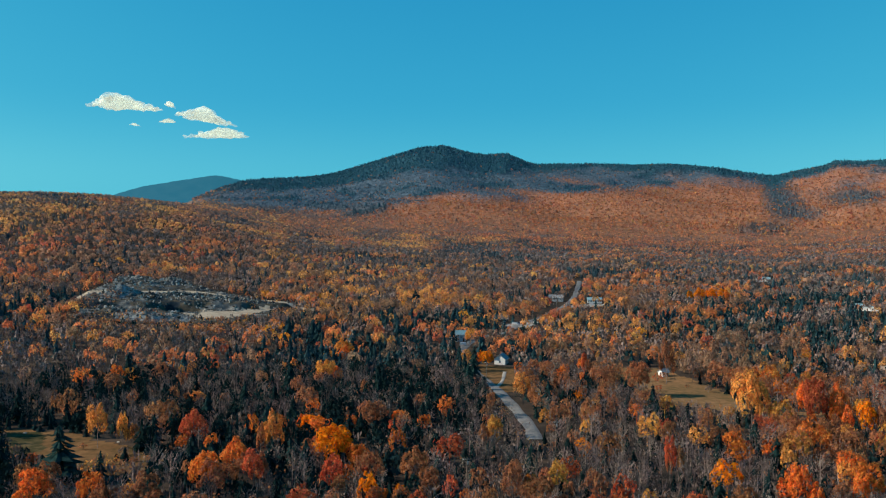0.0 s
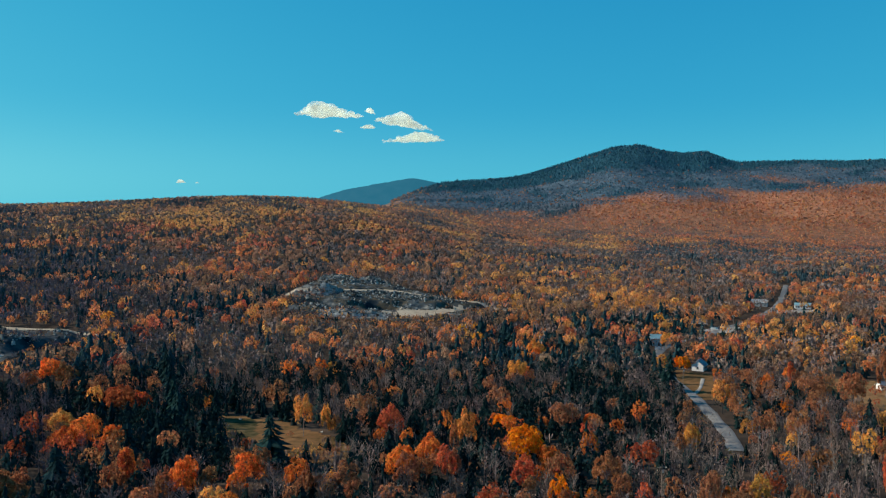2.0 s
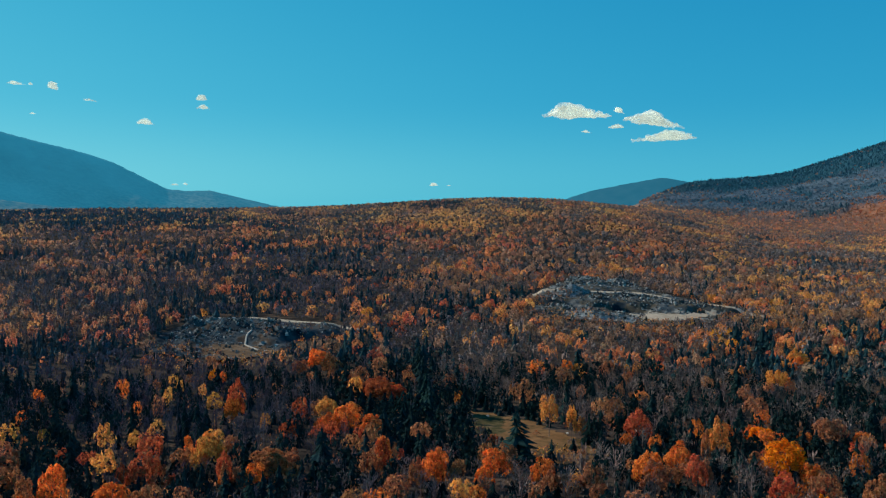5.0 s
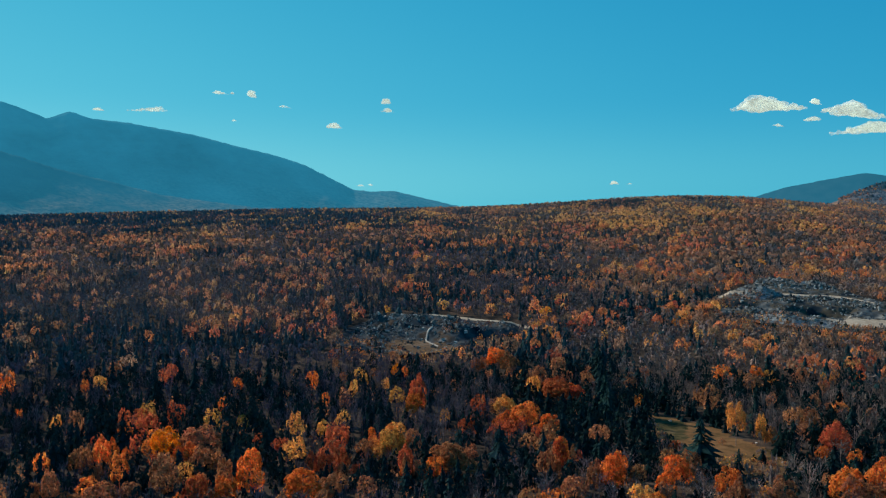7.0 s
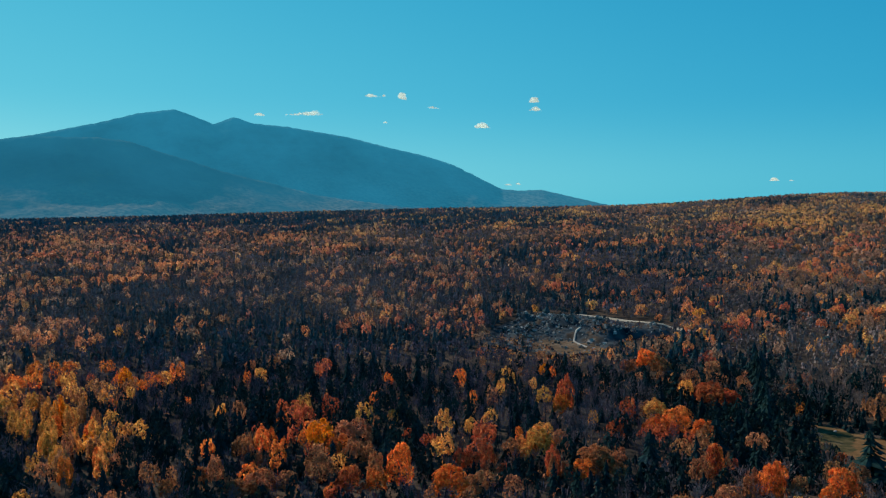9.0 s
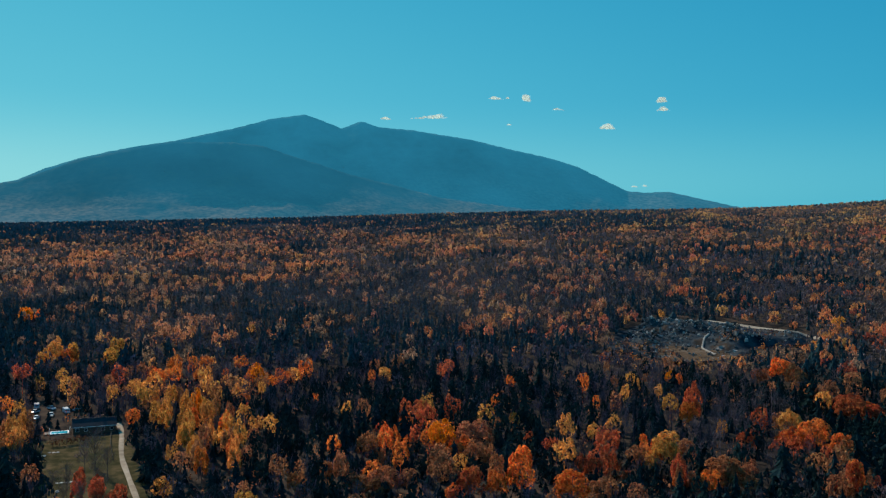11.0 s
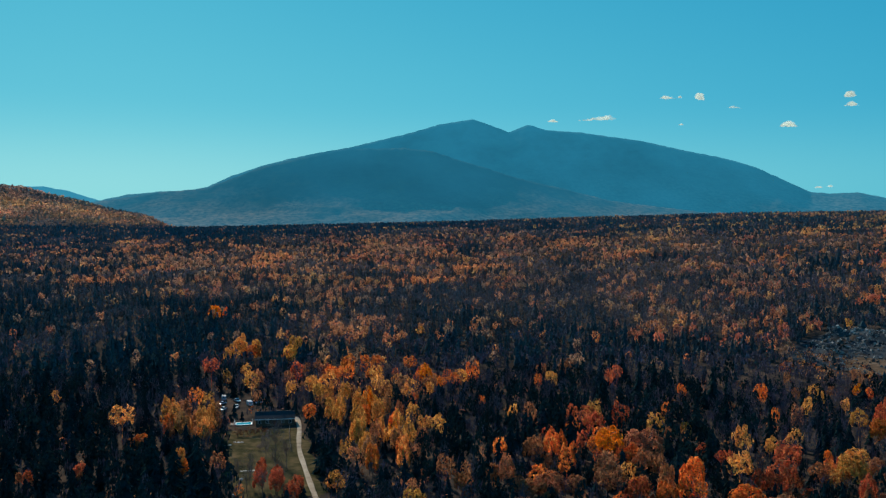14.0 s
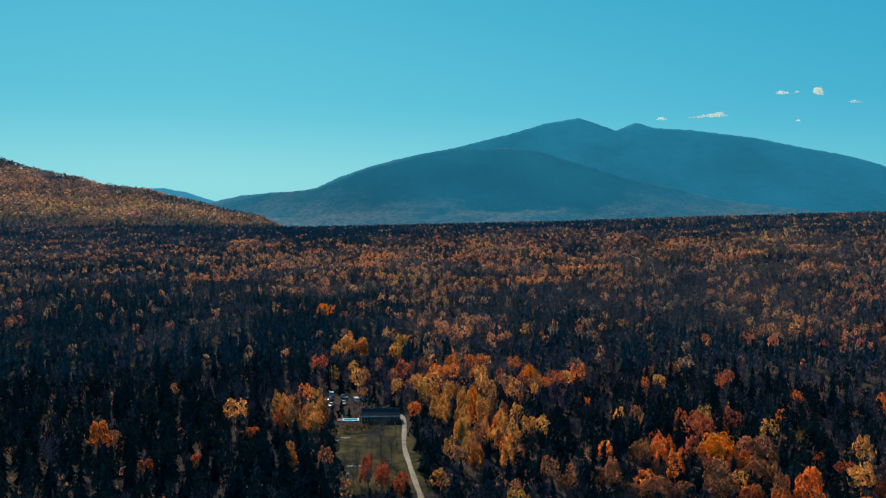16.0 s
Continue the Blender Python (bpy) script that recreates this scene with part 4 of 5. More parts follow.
# one sheet of ground, finer where the camera looks
view = np.arange(-34, 110.01, 0.4)
bear = np.radians(np.concatenate([np.arange(-180, -34, 4.0), view, np.arange(112, 181, 4.0)]))
reach = np.concatenate([[0.0, 20, 40], np.arange(60, 400, 15), np.arange(400, 1100, 25), np.arange(1100, 1900, 45), np.arange(1900, 4400, 28), np.arange(4400, 4920, 60)])
B, R = np.meshgrid(bear, reach, indexing="ij")
X, Y = -R * np.sin(B), R * np.cos(B)
tagged(grid_mesh("ground", X, Y, ground_sheet(X, Y), FLOOR, tint=woods_hue(X.ravel(), Y.ravel())), "brown leaf-strewn forest floor of the valley and its hills", "ground", kind="structure")


CLEAR = [FIELD_SHED, FIELD_PINE, YARD_ROAD, YARD_DRIVE, QUARRY_BIG, QUARRY_SMALL]
PLOTS = [(11, 554, 6), (43, 648, 9), (52, 639, 7), (104, 796, 13), (136, 787, 15), (125, 755, 8), (31, 471, 8), (158, 341, 5), (382, 1037, 14), (351, 716, 12),
         (-337, 60, 10), (-340, 49, 8), (-372, 52, 10), (-385, 50, 9)]


def open_ground(x, y, z, tall):
    """Where no tree may stand, or stand so tall that it would hide an opening."""
    r = np.hypot(x, y)
    shade = tall * r / np.maximum(EYE - z - tall, 25)
    bad = np.zeros(len(x), bool)
    for f in (0.0, 0.3, 0.6, 0.9):
        px, py = x * (1 + f * shade / r), y * (1 + f * shade / r)
        if f < 0.8:
            for loop in CLEAR:
                bad |= inside(px, py, loop)
            bad |= from_line(px, py, ROAD if f == 0 else ROAD_OPEN) < (5.0 if f == 0 else 3.0)
            bad |= from_line(px, py, DRIVE) < 2.6
        if f < 0.5:
            bad |= from_line(px, py, ROAD[8:]) < 4.5
        for loop in LOTS:
            bad |= inside(px, py, loop)
        for a, b, c in PLOTS:
            bad |= np.hypot(px - a, py - b) < c * (0.8 if f else 1.0)
    return bad


def scatter(r0, r1, step, a0, a1, g, check=True):
    """Jittered places in a ring's sector, with height, kind, size and hue."""
    n = int(r1 / step) + 1
    i, j = np.meshgrid(np.arange(-n, n + 1), np.arange(-n, n + 1), indexing="ij")
    x = (i + 0.5 * (j % 2) + g.uniform(-0.42, 0.42, i.shape)).ravel() * step
    y = (j + g.uniform(-0.42, 0.42, i.shape)).ravel() * step
    az, r = polar(x, y)
    ok = (r > r0) & (r < r1) & (az > a0) & (az < a1)
    x, y = x[ok], y[ok]
    z = height(x, y)
    kind = kinds_at(x, y, z, g)
    leafed = (kind > 0) & (kind < 6)
    tall = np.where(kind == 0, g.uniform(6.5, 13, len(x)), np.where(leafed, g.uniform(8, 12.5, len(x)), g.uniform(8, 12, len(x))))
    wide = tall * np.where(kind == 0, g.uniform(0.46, 0.74, len(x)), g.uniform(0.46, 0.82, len(x)))
    size = g.uniform(0.65, 1.2, len(x)) * (1 - 0.45 * ease(np.hypot(x, y), 500, 1900) + 0.35 * ease(np.hypot(x, y), 1980, 2350))
    slim = 0.13 * ease(polar(x, y)[0], 28, 46) * ease(np.hypot(x, y), 1500, 900)
    tall, wide = tall * size * (1 + 0.6 * slim), wide * size * (1 - 0.9 * slim)
    if check:
        ok = ~open_ground(x, y, z, tall)
        x, y, z, kind, tall, wide = (v[ok] for v in (x, y, z, kind, tall, wide))
    return dict(x=x, y=y, z=z, kind=kind, tall=tall, wide=wide)


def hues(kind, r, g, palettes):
    """Each tree's hue: the first palette near by, the second, with its painted haze, far off."""
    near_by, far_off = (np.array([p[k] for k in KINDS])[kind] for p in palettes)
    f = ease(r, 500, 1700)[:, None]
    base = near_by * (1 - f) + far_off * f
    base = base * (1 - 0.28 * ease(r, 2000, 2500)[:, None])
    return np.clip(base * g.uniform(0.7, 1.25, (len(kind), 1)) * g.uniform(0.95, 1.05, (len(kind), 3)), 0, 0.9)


def plant(trees, shapes, g, names, labels, spread=1.0, palettes=(PALETTE, PALETTE_FAR), mats=(LEAF_STUFF, NEEDLE_STUFF, TWIGS)):
    """The trees of a wood, joined: one object for the leafy, the evergreen and the bare."""
    for group, pick, mat, name, label in zip(("leaf", "conifer", "bare"), (lambda k: (k > 0) & (k < 6), lambda k: k == 0, lambda k: k == 6),
                                             mats, names, labels):
        here = np.nonzero(pick(trees["kind"]))[0]
        which = g.randint(0, len(shapes[group]), len(here))
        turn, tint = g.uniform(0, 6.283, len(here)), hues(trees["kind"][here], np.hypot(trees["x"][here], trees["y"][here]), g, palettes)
        # haze far off and towards the sun, painted by blending tints to the mean hue
        aim, far_off = polar(trees["x"][here], trees["y"][here])
        haze_mix = np.maximum((0.5 - 0.16 * ease(aim, 30, 20)) * ease(far_off, 700, 1700) - (0.25 if group == "leaf" else -0.2) * ease(far_off, 1950, 2400), 0.52 * ease(aim, 30, 58) * ease(far_off, 400, 650))[:, None]
        # shade painted into woods away from the sunny valley: twigs darker, bluer, needles lighter
        backlit = ease(aim, 18, 48)[:, None] * ease(far_off, 2300, 1900)[:, None]
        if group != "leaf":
            tint = tint * (1 - backlit * ((0.49, 0.44, 0.17) if group == "bare" else (-0.3, -0.22, -0.3)))
        # haze over the plateau's rim, painted as lighter needles
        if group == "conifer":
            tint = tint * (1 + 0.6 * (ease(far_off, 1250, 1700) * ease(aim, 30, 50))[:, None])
        # haze of the far range, painted into its twigs and needles
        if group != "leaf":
            tint = tint * haze_blue(trees["x"][here], trees["y"][here], group)
        # the golden hill lies in drifts of colour, its haze painted by more blending
        on_hill = (ease(aim, 82, 85) * ease(far_off, 1980, 2150))[:, None]
        haze_mix = haze_mix * (1 - on_hill) + 0.8 * on_hill
        if haze_mix.any():
            tint = tint * (1 - haze_mix) + woods_hue(trees["x"][here], trees["y"][here]) * haze_mix
        tint = tint * np.exp(on_hill[:, 0] * (0.3 + 0.4 * ripple(trees["x"][here], trees["y"][here], 240, 97, 3)))[:, None]
        vs, fs, cs, n = [], [], [], 0
        for k, (v, f) in enumerate(shapes[group]):
            t = here[which == k]
            if not len(t):
                continue
            a = turn[which == k][:, None]
            w, h = trees["wide"][t][:, None] * spread, trees["tall"][t][:, None]
            px = (v[:, 0] * np.cos(a) - v[:, 1] * np.sin(a)) * w + trees["x"][t][:, None]
            py = (v[:, 0] * np.sin(a) + v[:, 1] * np.cos(a)) * w + trees["y"][t][:, None]
            pz = v[:, 2] * h + trees["z"][t][:, None]
            vs.append(np.stack([px, py, pz], -1).reshape(-1, 3))
            fs.append((f[None] + (n + np.arange(len(t)) * len(v))[:, None, None]).reshape(-1, 4))
            cs.append(np.repeat(tint[which == k], len(v), 0))
            n += len(t) * len(v)
        if n:
            tagged(raw_mesh(name, np.concatenate(vs), np.concatenate(fs), mat, np.concatenate(cs), group == "leaf"), label, "woods", kind="stuff")


# ---------------------------------------------------------------- trees that stand out, each a thing of its own: x, y, height, width
AMBER = [(-33, 267, 15.0, 14.5), (-20, 228, 11.2, 5.9), (-47, 312, 8.3, 10.2), (24, 458, 10.2, 7.7), (150, 306, 16.2, 7.7), (233, 790, 15.1, 12.8), (246, 800, 15.3, 14.1), (255, 793, 15.2, 12.9), (-240, 149, 13.6, 11.0), (-646, 72, 15.3, 10.5), (-326, 94, 14.6, 6.6)]
RED = [(-253, 41, 10, 4.6), (-247, 39.5, 8, 4.4), (-246, 44, 9, 4.6), (-240, 43, 10, 5.4), (-239, 48.5, 8, 4.5), (-234, 46.5, 7.5, 5.6), (-31, 244, 9.8, 8.0), (-53, 244, 13.3, 6.5), (-84, 293, 13.3, 11.8), (67, 254, 15.1, 4.3), (140, 326, 21.3, 11.5), (69, 422, 15.3, 4.4), (-173, 187, 11.3, 5.8), (-193, 179, 10.4, 6.8), (-202, 312, 11.3, 14.5), (-227, 252, 17.6, 8.8), (-197, 132, 10.5, 9.2), (-192, 174, 11.4, 8.4), (-176, 190, 9.1, 5.0), (-140, 219, 13.8, 5.1), (-197, 305, 12.6, 14.1), (-278, -8, 6.1, 5.4), (-276, -22, 6, 3.6)]
ORANGE = [(-66, 241, 13.3, 11.3), (-62, 261, 11.8, 10.4), (93, 226, 15.2, 7.9), (114, 231, 13.7, 10.0), (-108, 229, 12.3, 9.8), (-93, 228, 10.9, 8.0), (-179, 257, 13.6, 14.2), (-141, 221, 13.9, 5.9), (-120, 215, 13.1, 9.6), (-261, 350, 14.9, 15.8), (-239, 128, 14.3, 6.1), (-190, 144, 17.1, 9.3), (-176, 150, 12.4, 12.0), (-200, 200, 11.2, 3.7), (-118, 211, 15.1, 7.1), (-302, -39, 13.3, 7.9), (-310, 10, 6.8, 6.0), (-252, 138, 10.0, 5.6)]
GOLD = [(-55, 284, 15.2, 7.5), (-116, 292, 16.4, 8.1), (-109, 296, 12.4, 4.1), (-56, 413, 12.2, 9.7), (-54, 470, 13.7, 11.0), (34, 366, 15.0, 8.5), (18, 292, 12.8, 7.6), (114, 320, 24.7, 15.4), (32, 240, 10.7, 7.1), (-102, 361, 7.2, 7.3), (-74, 435, 8.4, 6.3), (-189, 199, 14.4, 10.6), (-198, 270, 10.2, 8.7), (-187, 196, 13.1, 8.8), (-195, 266, 11.5, 10.7), (12.6, 448, 12, 7), (17, 540, 11, 8), (-271, 20, 10.8, 3.9), (-318, 31, 14, 5.5), (-322, 22, 15, 6), (-307, 30, 12, 5), (-327, 35, 13, 5), (-334, 20, 14, 6), (-482, 67, 17, 11), (-471, 60, 13, 9), (-475, 96, 17, 11), (-463, 91, 13, 9)]
PINE = [(-262, 24, 15, 9), (-255, 17, 14, 9), (-271, 12, 14, 8), (-262, 61.5, 11, 8), (-248, 24, 10, 7), (12, 398, 13, 7), (11, 428, 13, 7), (9, 458, 12, 6.5), (6, 484, 11, 6), (-194, 337, 20, 9.5), (-184, 319, 19, 8.5), (-175, 306, 18, 8), (-168, 296, 16, 8), (-203, 349, 21, 9), (-112, 254, 16.5, 15.5), (-102, 259, 7.9, 4.5), (15, 410, 18.4, 10.6), (184, 422, 12.8, 8.4)]
RUST = [(-312, 24, 14, 6), (-330, 26, 14, 6), (-26, 319, 12.5, 12.4), (-8, 248, 12.1, 9.6), (-3, 237, 10.5, 6.1), (19, 231, 14.5, 7.5), (87, 385, 16.9, 12.8), (107, 415, 21.7, 9.7), (-78, 228, 10.7, 9.4), (-166, 198, 11.4, 13.4), (-236, 161, 12.5, 14.8), (-223, 151, 9.4, 8.7), (-210, 130, 13.2, 11.2), (-165, 198, 11.4, 10.0), (-215, 115, 8.6, 11.1), (-222, 105, 13.1, 6.3), (-224, 92, 8.5, 6.3), (-213, 112, 8.5, 7.0), (-249, 125, 9.8, 5.4)]
TREE_WORDS = {
    "amber": "broadleaf tree in full amber-orange autumn leaf", "red": "maple with scarlet and red-orange autumn leaves", "orange": "broadleaf tree with burnt-orange autumn leaves",
    "gold": "birch-like tree with golden yellow autumn leaves", "rust": "oak-like tree with rusty brown autumn leaves", "pine": "shaggy dark green pine with drooping boughs",
    "conifer": "slender dark green spruce standing in the woods", "bare": "leafless grey-brown tree with upswept twigs",
}
made_trees = {}


def tree(kind, x, y, tall, wide, g):
    """A tree with its trunk and crown; later ones of a shape share its meshes."""
    shape = "conifer" if kind in ("pine", "conifer") else "bare" if kind == "bare" else "leaf"
    key = (kind == "pine" or shape, g.randint(0, 6))
    m = pose(x, y, float(height(x, y)), 0, 0, g.uniform(0, 360)) @ Matrix.Diagonal((wide, wide, tall, 1))
    if key not in made_trees:
        base = new("evergreen_tree" if shape == "conifer" else "broadleaf_tree" if shape == "leaf" else "bare_tree")
        if kind == "pine":
            crown = conifer_shape(g, 17, 9, 0.05, 0.42)
        elif shape == "conifer":
            crown = conifer_shape(g, 22, 10)
        elif shape == "bare":
            crown = joined([bare_shape(g, 90, 0.006), crown_shape(g, 120, 0.016, 0.3)])
        else:
            crown = crown_shape(g, 1200, 0.044, g.uniform(0.04, 0.2), g.randint(9, 16), g.uniform(0.05, 0.5))
        stem = trunk_shape(g, 0 if shape == "conifer" else 6, 0.95 if shape == "conifer" else 0.75)
        a = raw_mesh("trunk", *stem, BARK)
        b = raw_mesh("crown", *crown, NEEDLE_TREE if shape == "conifer" else TWIGS_TREE if shape == "bare" else LEAF_TREE)
        a.parent = b.parent = base
        base.matrix_basis = m
        made_trees[key] = base
        ob = base
    else:
        ob = copy_thing(made_trees[key], m)
        ob.matrix_basis = m
    tagged(ob, TREE_WORDS[kind], "tree", "trees of the valley")
    c = np.array(PALETTE[kind]) * g.uniform(0.8, 1.2) * g.uniform(0.92, 1.08, 3)
    for o in ob.children:
        if o.name.startswith("crown"):
            o.color = (*np.clip(c, 0, 0.9), 1)
    return ob


g = np.random.RandomState(5)
chosen = [(k, *t) for k, rows in (("amber", AMBER), ("red", RED), ("orange", ORANGE), ("gold", GOLD), ("pine", PINE), ("rust", RUST)) for t in rows]
# the tall birches beside the drive
i, j = np.meshgrid(np.arange(-48, -26), np.arange(7, 14), indexing="ij")
for x, y in zip((i * 8.5 + g.uniform(-3.5, 3.5, i.shape)).ravel(), (j * 8.5 + g.uniform(-3.5, 3.5, i.shape)).ravel()):
    if inside(np.array([x]), np.array([y]), BIRCHES)[0]:
        chosen.append((("gold", "gold", "gold", "gold", "orange", "rust")[g.randint(6)], x, y, g.uniform(9.5, 14), g.uniform(4.0, 6.4)))
for x, y in ((-257, 38.5), (-250, 36.5), (-244, 40), (-250, 46.5), (-272, 52), (-262, 35.5)):
    tree("bare", x, y, g.uniform(7, 11), g.uniform(4, 6), g)
tree("bare", -286, 51, 13.0, 7.5, g)
tree("bare", -280, 47, 11.0, 6.0, g)
tree("bare", -263, 47, 10.0, 6.0, g)
# lesser trees crowd round the showy ones
beside = []
for kind, x, y, tall, wide in chosen:
    for _ in range(0 if kind == "pine" or inside(np.array([x]), np.array([y]), BIRCHES)[0] else 2):
        a, d = g.uniform(0, 6.283), wide * g.uniform(0.5, 0.85)
        row = ((kind, "rust", "rust", "orange")[g.randint(4)], x + d * math.cos(a), y + d * math.sin(a), tall * g.uniform(0.55, 0.9), wide * g.uniform(0.5, 0.85))
        if not open_ground(*(np.array([v]) for v in (row[1], row[2], float(height(row[1], row[2])), row[3])))[0]:
            beside.append(row)
for kind, x, y, tall, wide in chosen + beside:
    tree(kind, x, y, tall, wide * (1.0 if kind == "pine" else 0.9), g)

near = scatter(178, 440, 6.4, -33, 109, g)
spot = np.array([(t[1], t[2], t[4]) for t in chosen])
taken = np.array([(t[1], t[2], t[4]) for t in chosen + beside])
gap = np.min(np.hypot(near["x"][:, None] - taken[:, 0], near["y"][:, None] - taken[:, 1]) - taken[:, 2] * 0.4, axis=1)
# nothing may crowd a chosen tree or stand tall straight before it
ahead = np.zeros(len(gap), bool)
for x0, y0, w0 in spot:
    r0 = math.hypot(x0, y0)
    along, off = (near["x"] * x0 + near["y"] * y0) / r0, np.abs(near["x"] * y0 - near["y"] * x0) / r0
    ahead |= (along < r0) & (along > r0 - 32) & (off < w0 * 0.45 + 1.5)
short = np.minimum(1.0, 9.0 / near["tall"])
near["tall"], near["wide"] = near["tall"] * np.where(ahead, short, 1), near["wide"] * np.where(ahead, np.sqrt(short), 1)
fits = (gap > 1.2) & ~(inside(near["x"], near["y"], BIRCHES) & np.isin(near["kind"], (0, 6)))
near = {k: v[fits] for k, v in near.items()}
reach_of = np.hypot(near["x"], near["y"])
close = np.argsort(reach_of)[:210]
for k in close:
    tree(KINDS[near["kind"][k]], near["x"][k], near["y"][k], near["tall"][k], near["wide"][k], g)
rest = np.ones(len(reach_of), bool)
rest[close] = False
plant({k: v[rest] for k, v in near.items()}, NEAR, g, ("woods_leafy", "woods_evergreen", "woods_bare"),
      ("dense autumn woods in rust, orange and gold", "dark green spruces scattered through the autumn woods", "grey leafless trees among the autumn woods"))
low = scatter(180, 440, 5.4, -33, 109, g)
low["kind"] = np.where(g.rand(len(low["x"])) < 0.45, 0, np.where(g.rand(len(low["x"])) < 0.7, 6, 1))
low["tall"], low["wide"] = g.uniform(2.5, 6.5, len(low["x"])), g.uniform(2.5, 4.5, len(low["x"]))
UNDER = {"leaf": [crown_shape(G, 14, 0.13, 0.0, 5) for _ in range(6)], "conifer": [conifer_shape(G, 3, 5, 0.0, 0.25) for _ in range(4)], "bare": [broom(G, 11, 0.0) for _ in range(6)]}
plant(low, UNDER, g, ("undergrowth_leafy", "undergrowth_evergreen", "undergrowth_bare"),
      ("rusty saplings and brush beneath the trees", "young dark firs beneath the trees", "bare grey brush beneath the trees"))
# brush where the woods stop short of roads, quarries and houses
i, j = np.meshgrid(np.arange(-130, 75), np.arange(-20, 240), indexing="ij")
bx, by = (i + g.uniform(-0.5, 0.5, i.shape)).ravel() * 4.2, (j + g.uniform(-0.5, 0.5, i.shape)).ravel() * 4.2
ba, br = polar(bx, by)
ok = (br > 200) & (br < 960) & (ba > -32) & (ba < 108)
bx, by = bx[ok], by[ok]
bz = height(bx, by)
ok = open_ground(bx, by, bz, np.full(len(bx), 12.0)) & ~open_ground(bx, by, bz, np.full(len(bx), 1.5)) & (from_line(bx, by, ROAD) > 5) & (g.rand(len(bx)) < 0.8)
n = int(ok.sum())
brush = dict(x=bx[ok], y=by[ok], z=bz[ok], kind=g.choice([0, 1, 2, 3, 6], n, p=[0.1, 0.38, 0.07, 0.1, 0.35]), tall=g.uniform(2.2, 5.6, n), wide=g.uniform(2.4, 4.8, n))
# scrub that has crept into the quarries
for qx, qy, qa, qb, qn, surface in ((-263, 664, 17, 26, 70, quarry_big), (-150, 700, 22, 16, 30, quarry_big), (-99, 263, 13, 15, 46, height), (-230, 612, 40, 10, 60, quarry_big), (-165, 610, 16, 8, 25, quarry_big), (-215, 592, 46, 8, 110, height), (-146, 618, 14, 18, 70, height), (-122, 668, 9, 30, 80, height), (-284, 640, 16, 32, 70, height),
                                   (-385, 372, 40, 14, 90, quarry_small), (-352, 440, 12, 20, 30, quarry_small)):
    t, q = g.uniform(0, 6.283, qn), np.sqrt(g.rand(qn))
    px, py = qx + qa * q * np.cos(t), qy + qb * q * np.sin(t)
    more = dict(x=px, y=py, z=surface(px, py) - 0.2, kind=g.choice([0, 1, 3, 6], qn, p=[0.1, 0.45, 0.15, 0.3]), tall=g.uniform(1.8, 5.6, qn), wide=g.uniform(2.2, 4.6, qn))
    brush = {k: np.concatenate([v, more[k]]) for k, v in brush.items()}
plant(brush, UNDER, g, ("brush_leafy", "brush_evergreen", "brush_bare"),
      ("rusty low brush along roads and clearings", "young dark firs along clearings", "bare grey brush along roads and clearings"))
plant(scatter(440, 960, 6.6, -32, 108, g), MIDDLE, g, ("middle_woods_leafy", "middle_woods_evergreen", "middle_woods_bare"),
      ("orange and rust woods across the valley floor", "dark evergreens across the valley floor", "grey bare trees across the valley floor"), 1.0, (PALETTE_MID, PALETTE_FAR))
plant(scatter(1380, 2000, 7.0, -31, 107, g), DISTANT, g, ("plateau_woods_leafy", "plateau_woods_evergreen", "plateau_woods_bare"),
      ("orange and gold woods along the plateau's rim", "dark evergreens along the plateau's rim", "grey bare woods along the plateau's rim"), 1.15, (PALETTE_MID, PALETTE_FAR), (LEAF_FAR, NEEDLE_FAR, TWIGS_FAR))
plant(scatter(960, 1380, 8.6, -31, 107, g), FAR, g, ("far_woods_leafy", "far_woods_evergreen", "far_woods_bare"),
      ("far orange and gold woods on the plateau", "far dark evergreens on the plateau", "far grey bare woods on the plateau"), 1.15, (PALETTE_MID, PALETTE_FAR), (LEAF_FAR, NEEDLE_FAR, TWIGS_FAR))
far = scatter(2000, 4290, 13.2, -31, 16, g, False)
hill = scatter(2000, 3050, 11.5, 82, 107, g, False)
far = {k: np.concatenate([far[k], hill[k]]) for k in far}
for key, size in (("wide", g.uniform(0.6, 1.25, len(far["x"]))), ("tall", g.uniform(0.75, 1.2, len(far["x"])))):
    far[key] = far[key] * size
far["wide"] = far["wide"] * 1.15
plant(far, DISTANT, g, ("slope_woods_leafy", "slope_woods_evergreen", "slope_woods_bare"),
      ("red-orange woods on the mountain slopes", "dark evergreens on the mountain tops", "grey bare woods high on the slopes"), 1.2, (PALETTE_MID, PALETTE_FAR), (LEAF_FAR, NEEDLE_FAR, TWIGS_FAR))

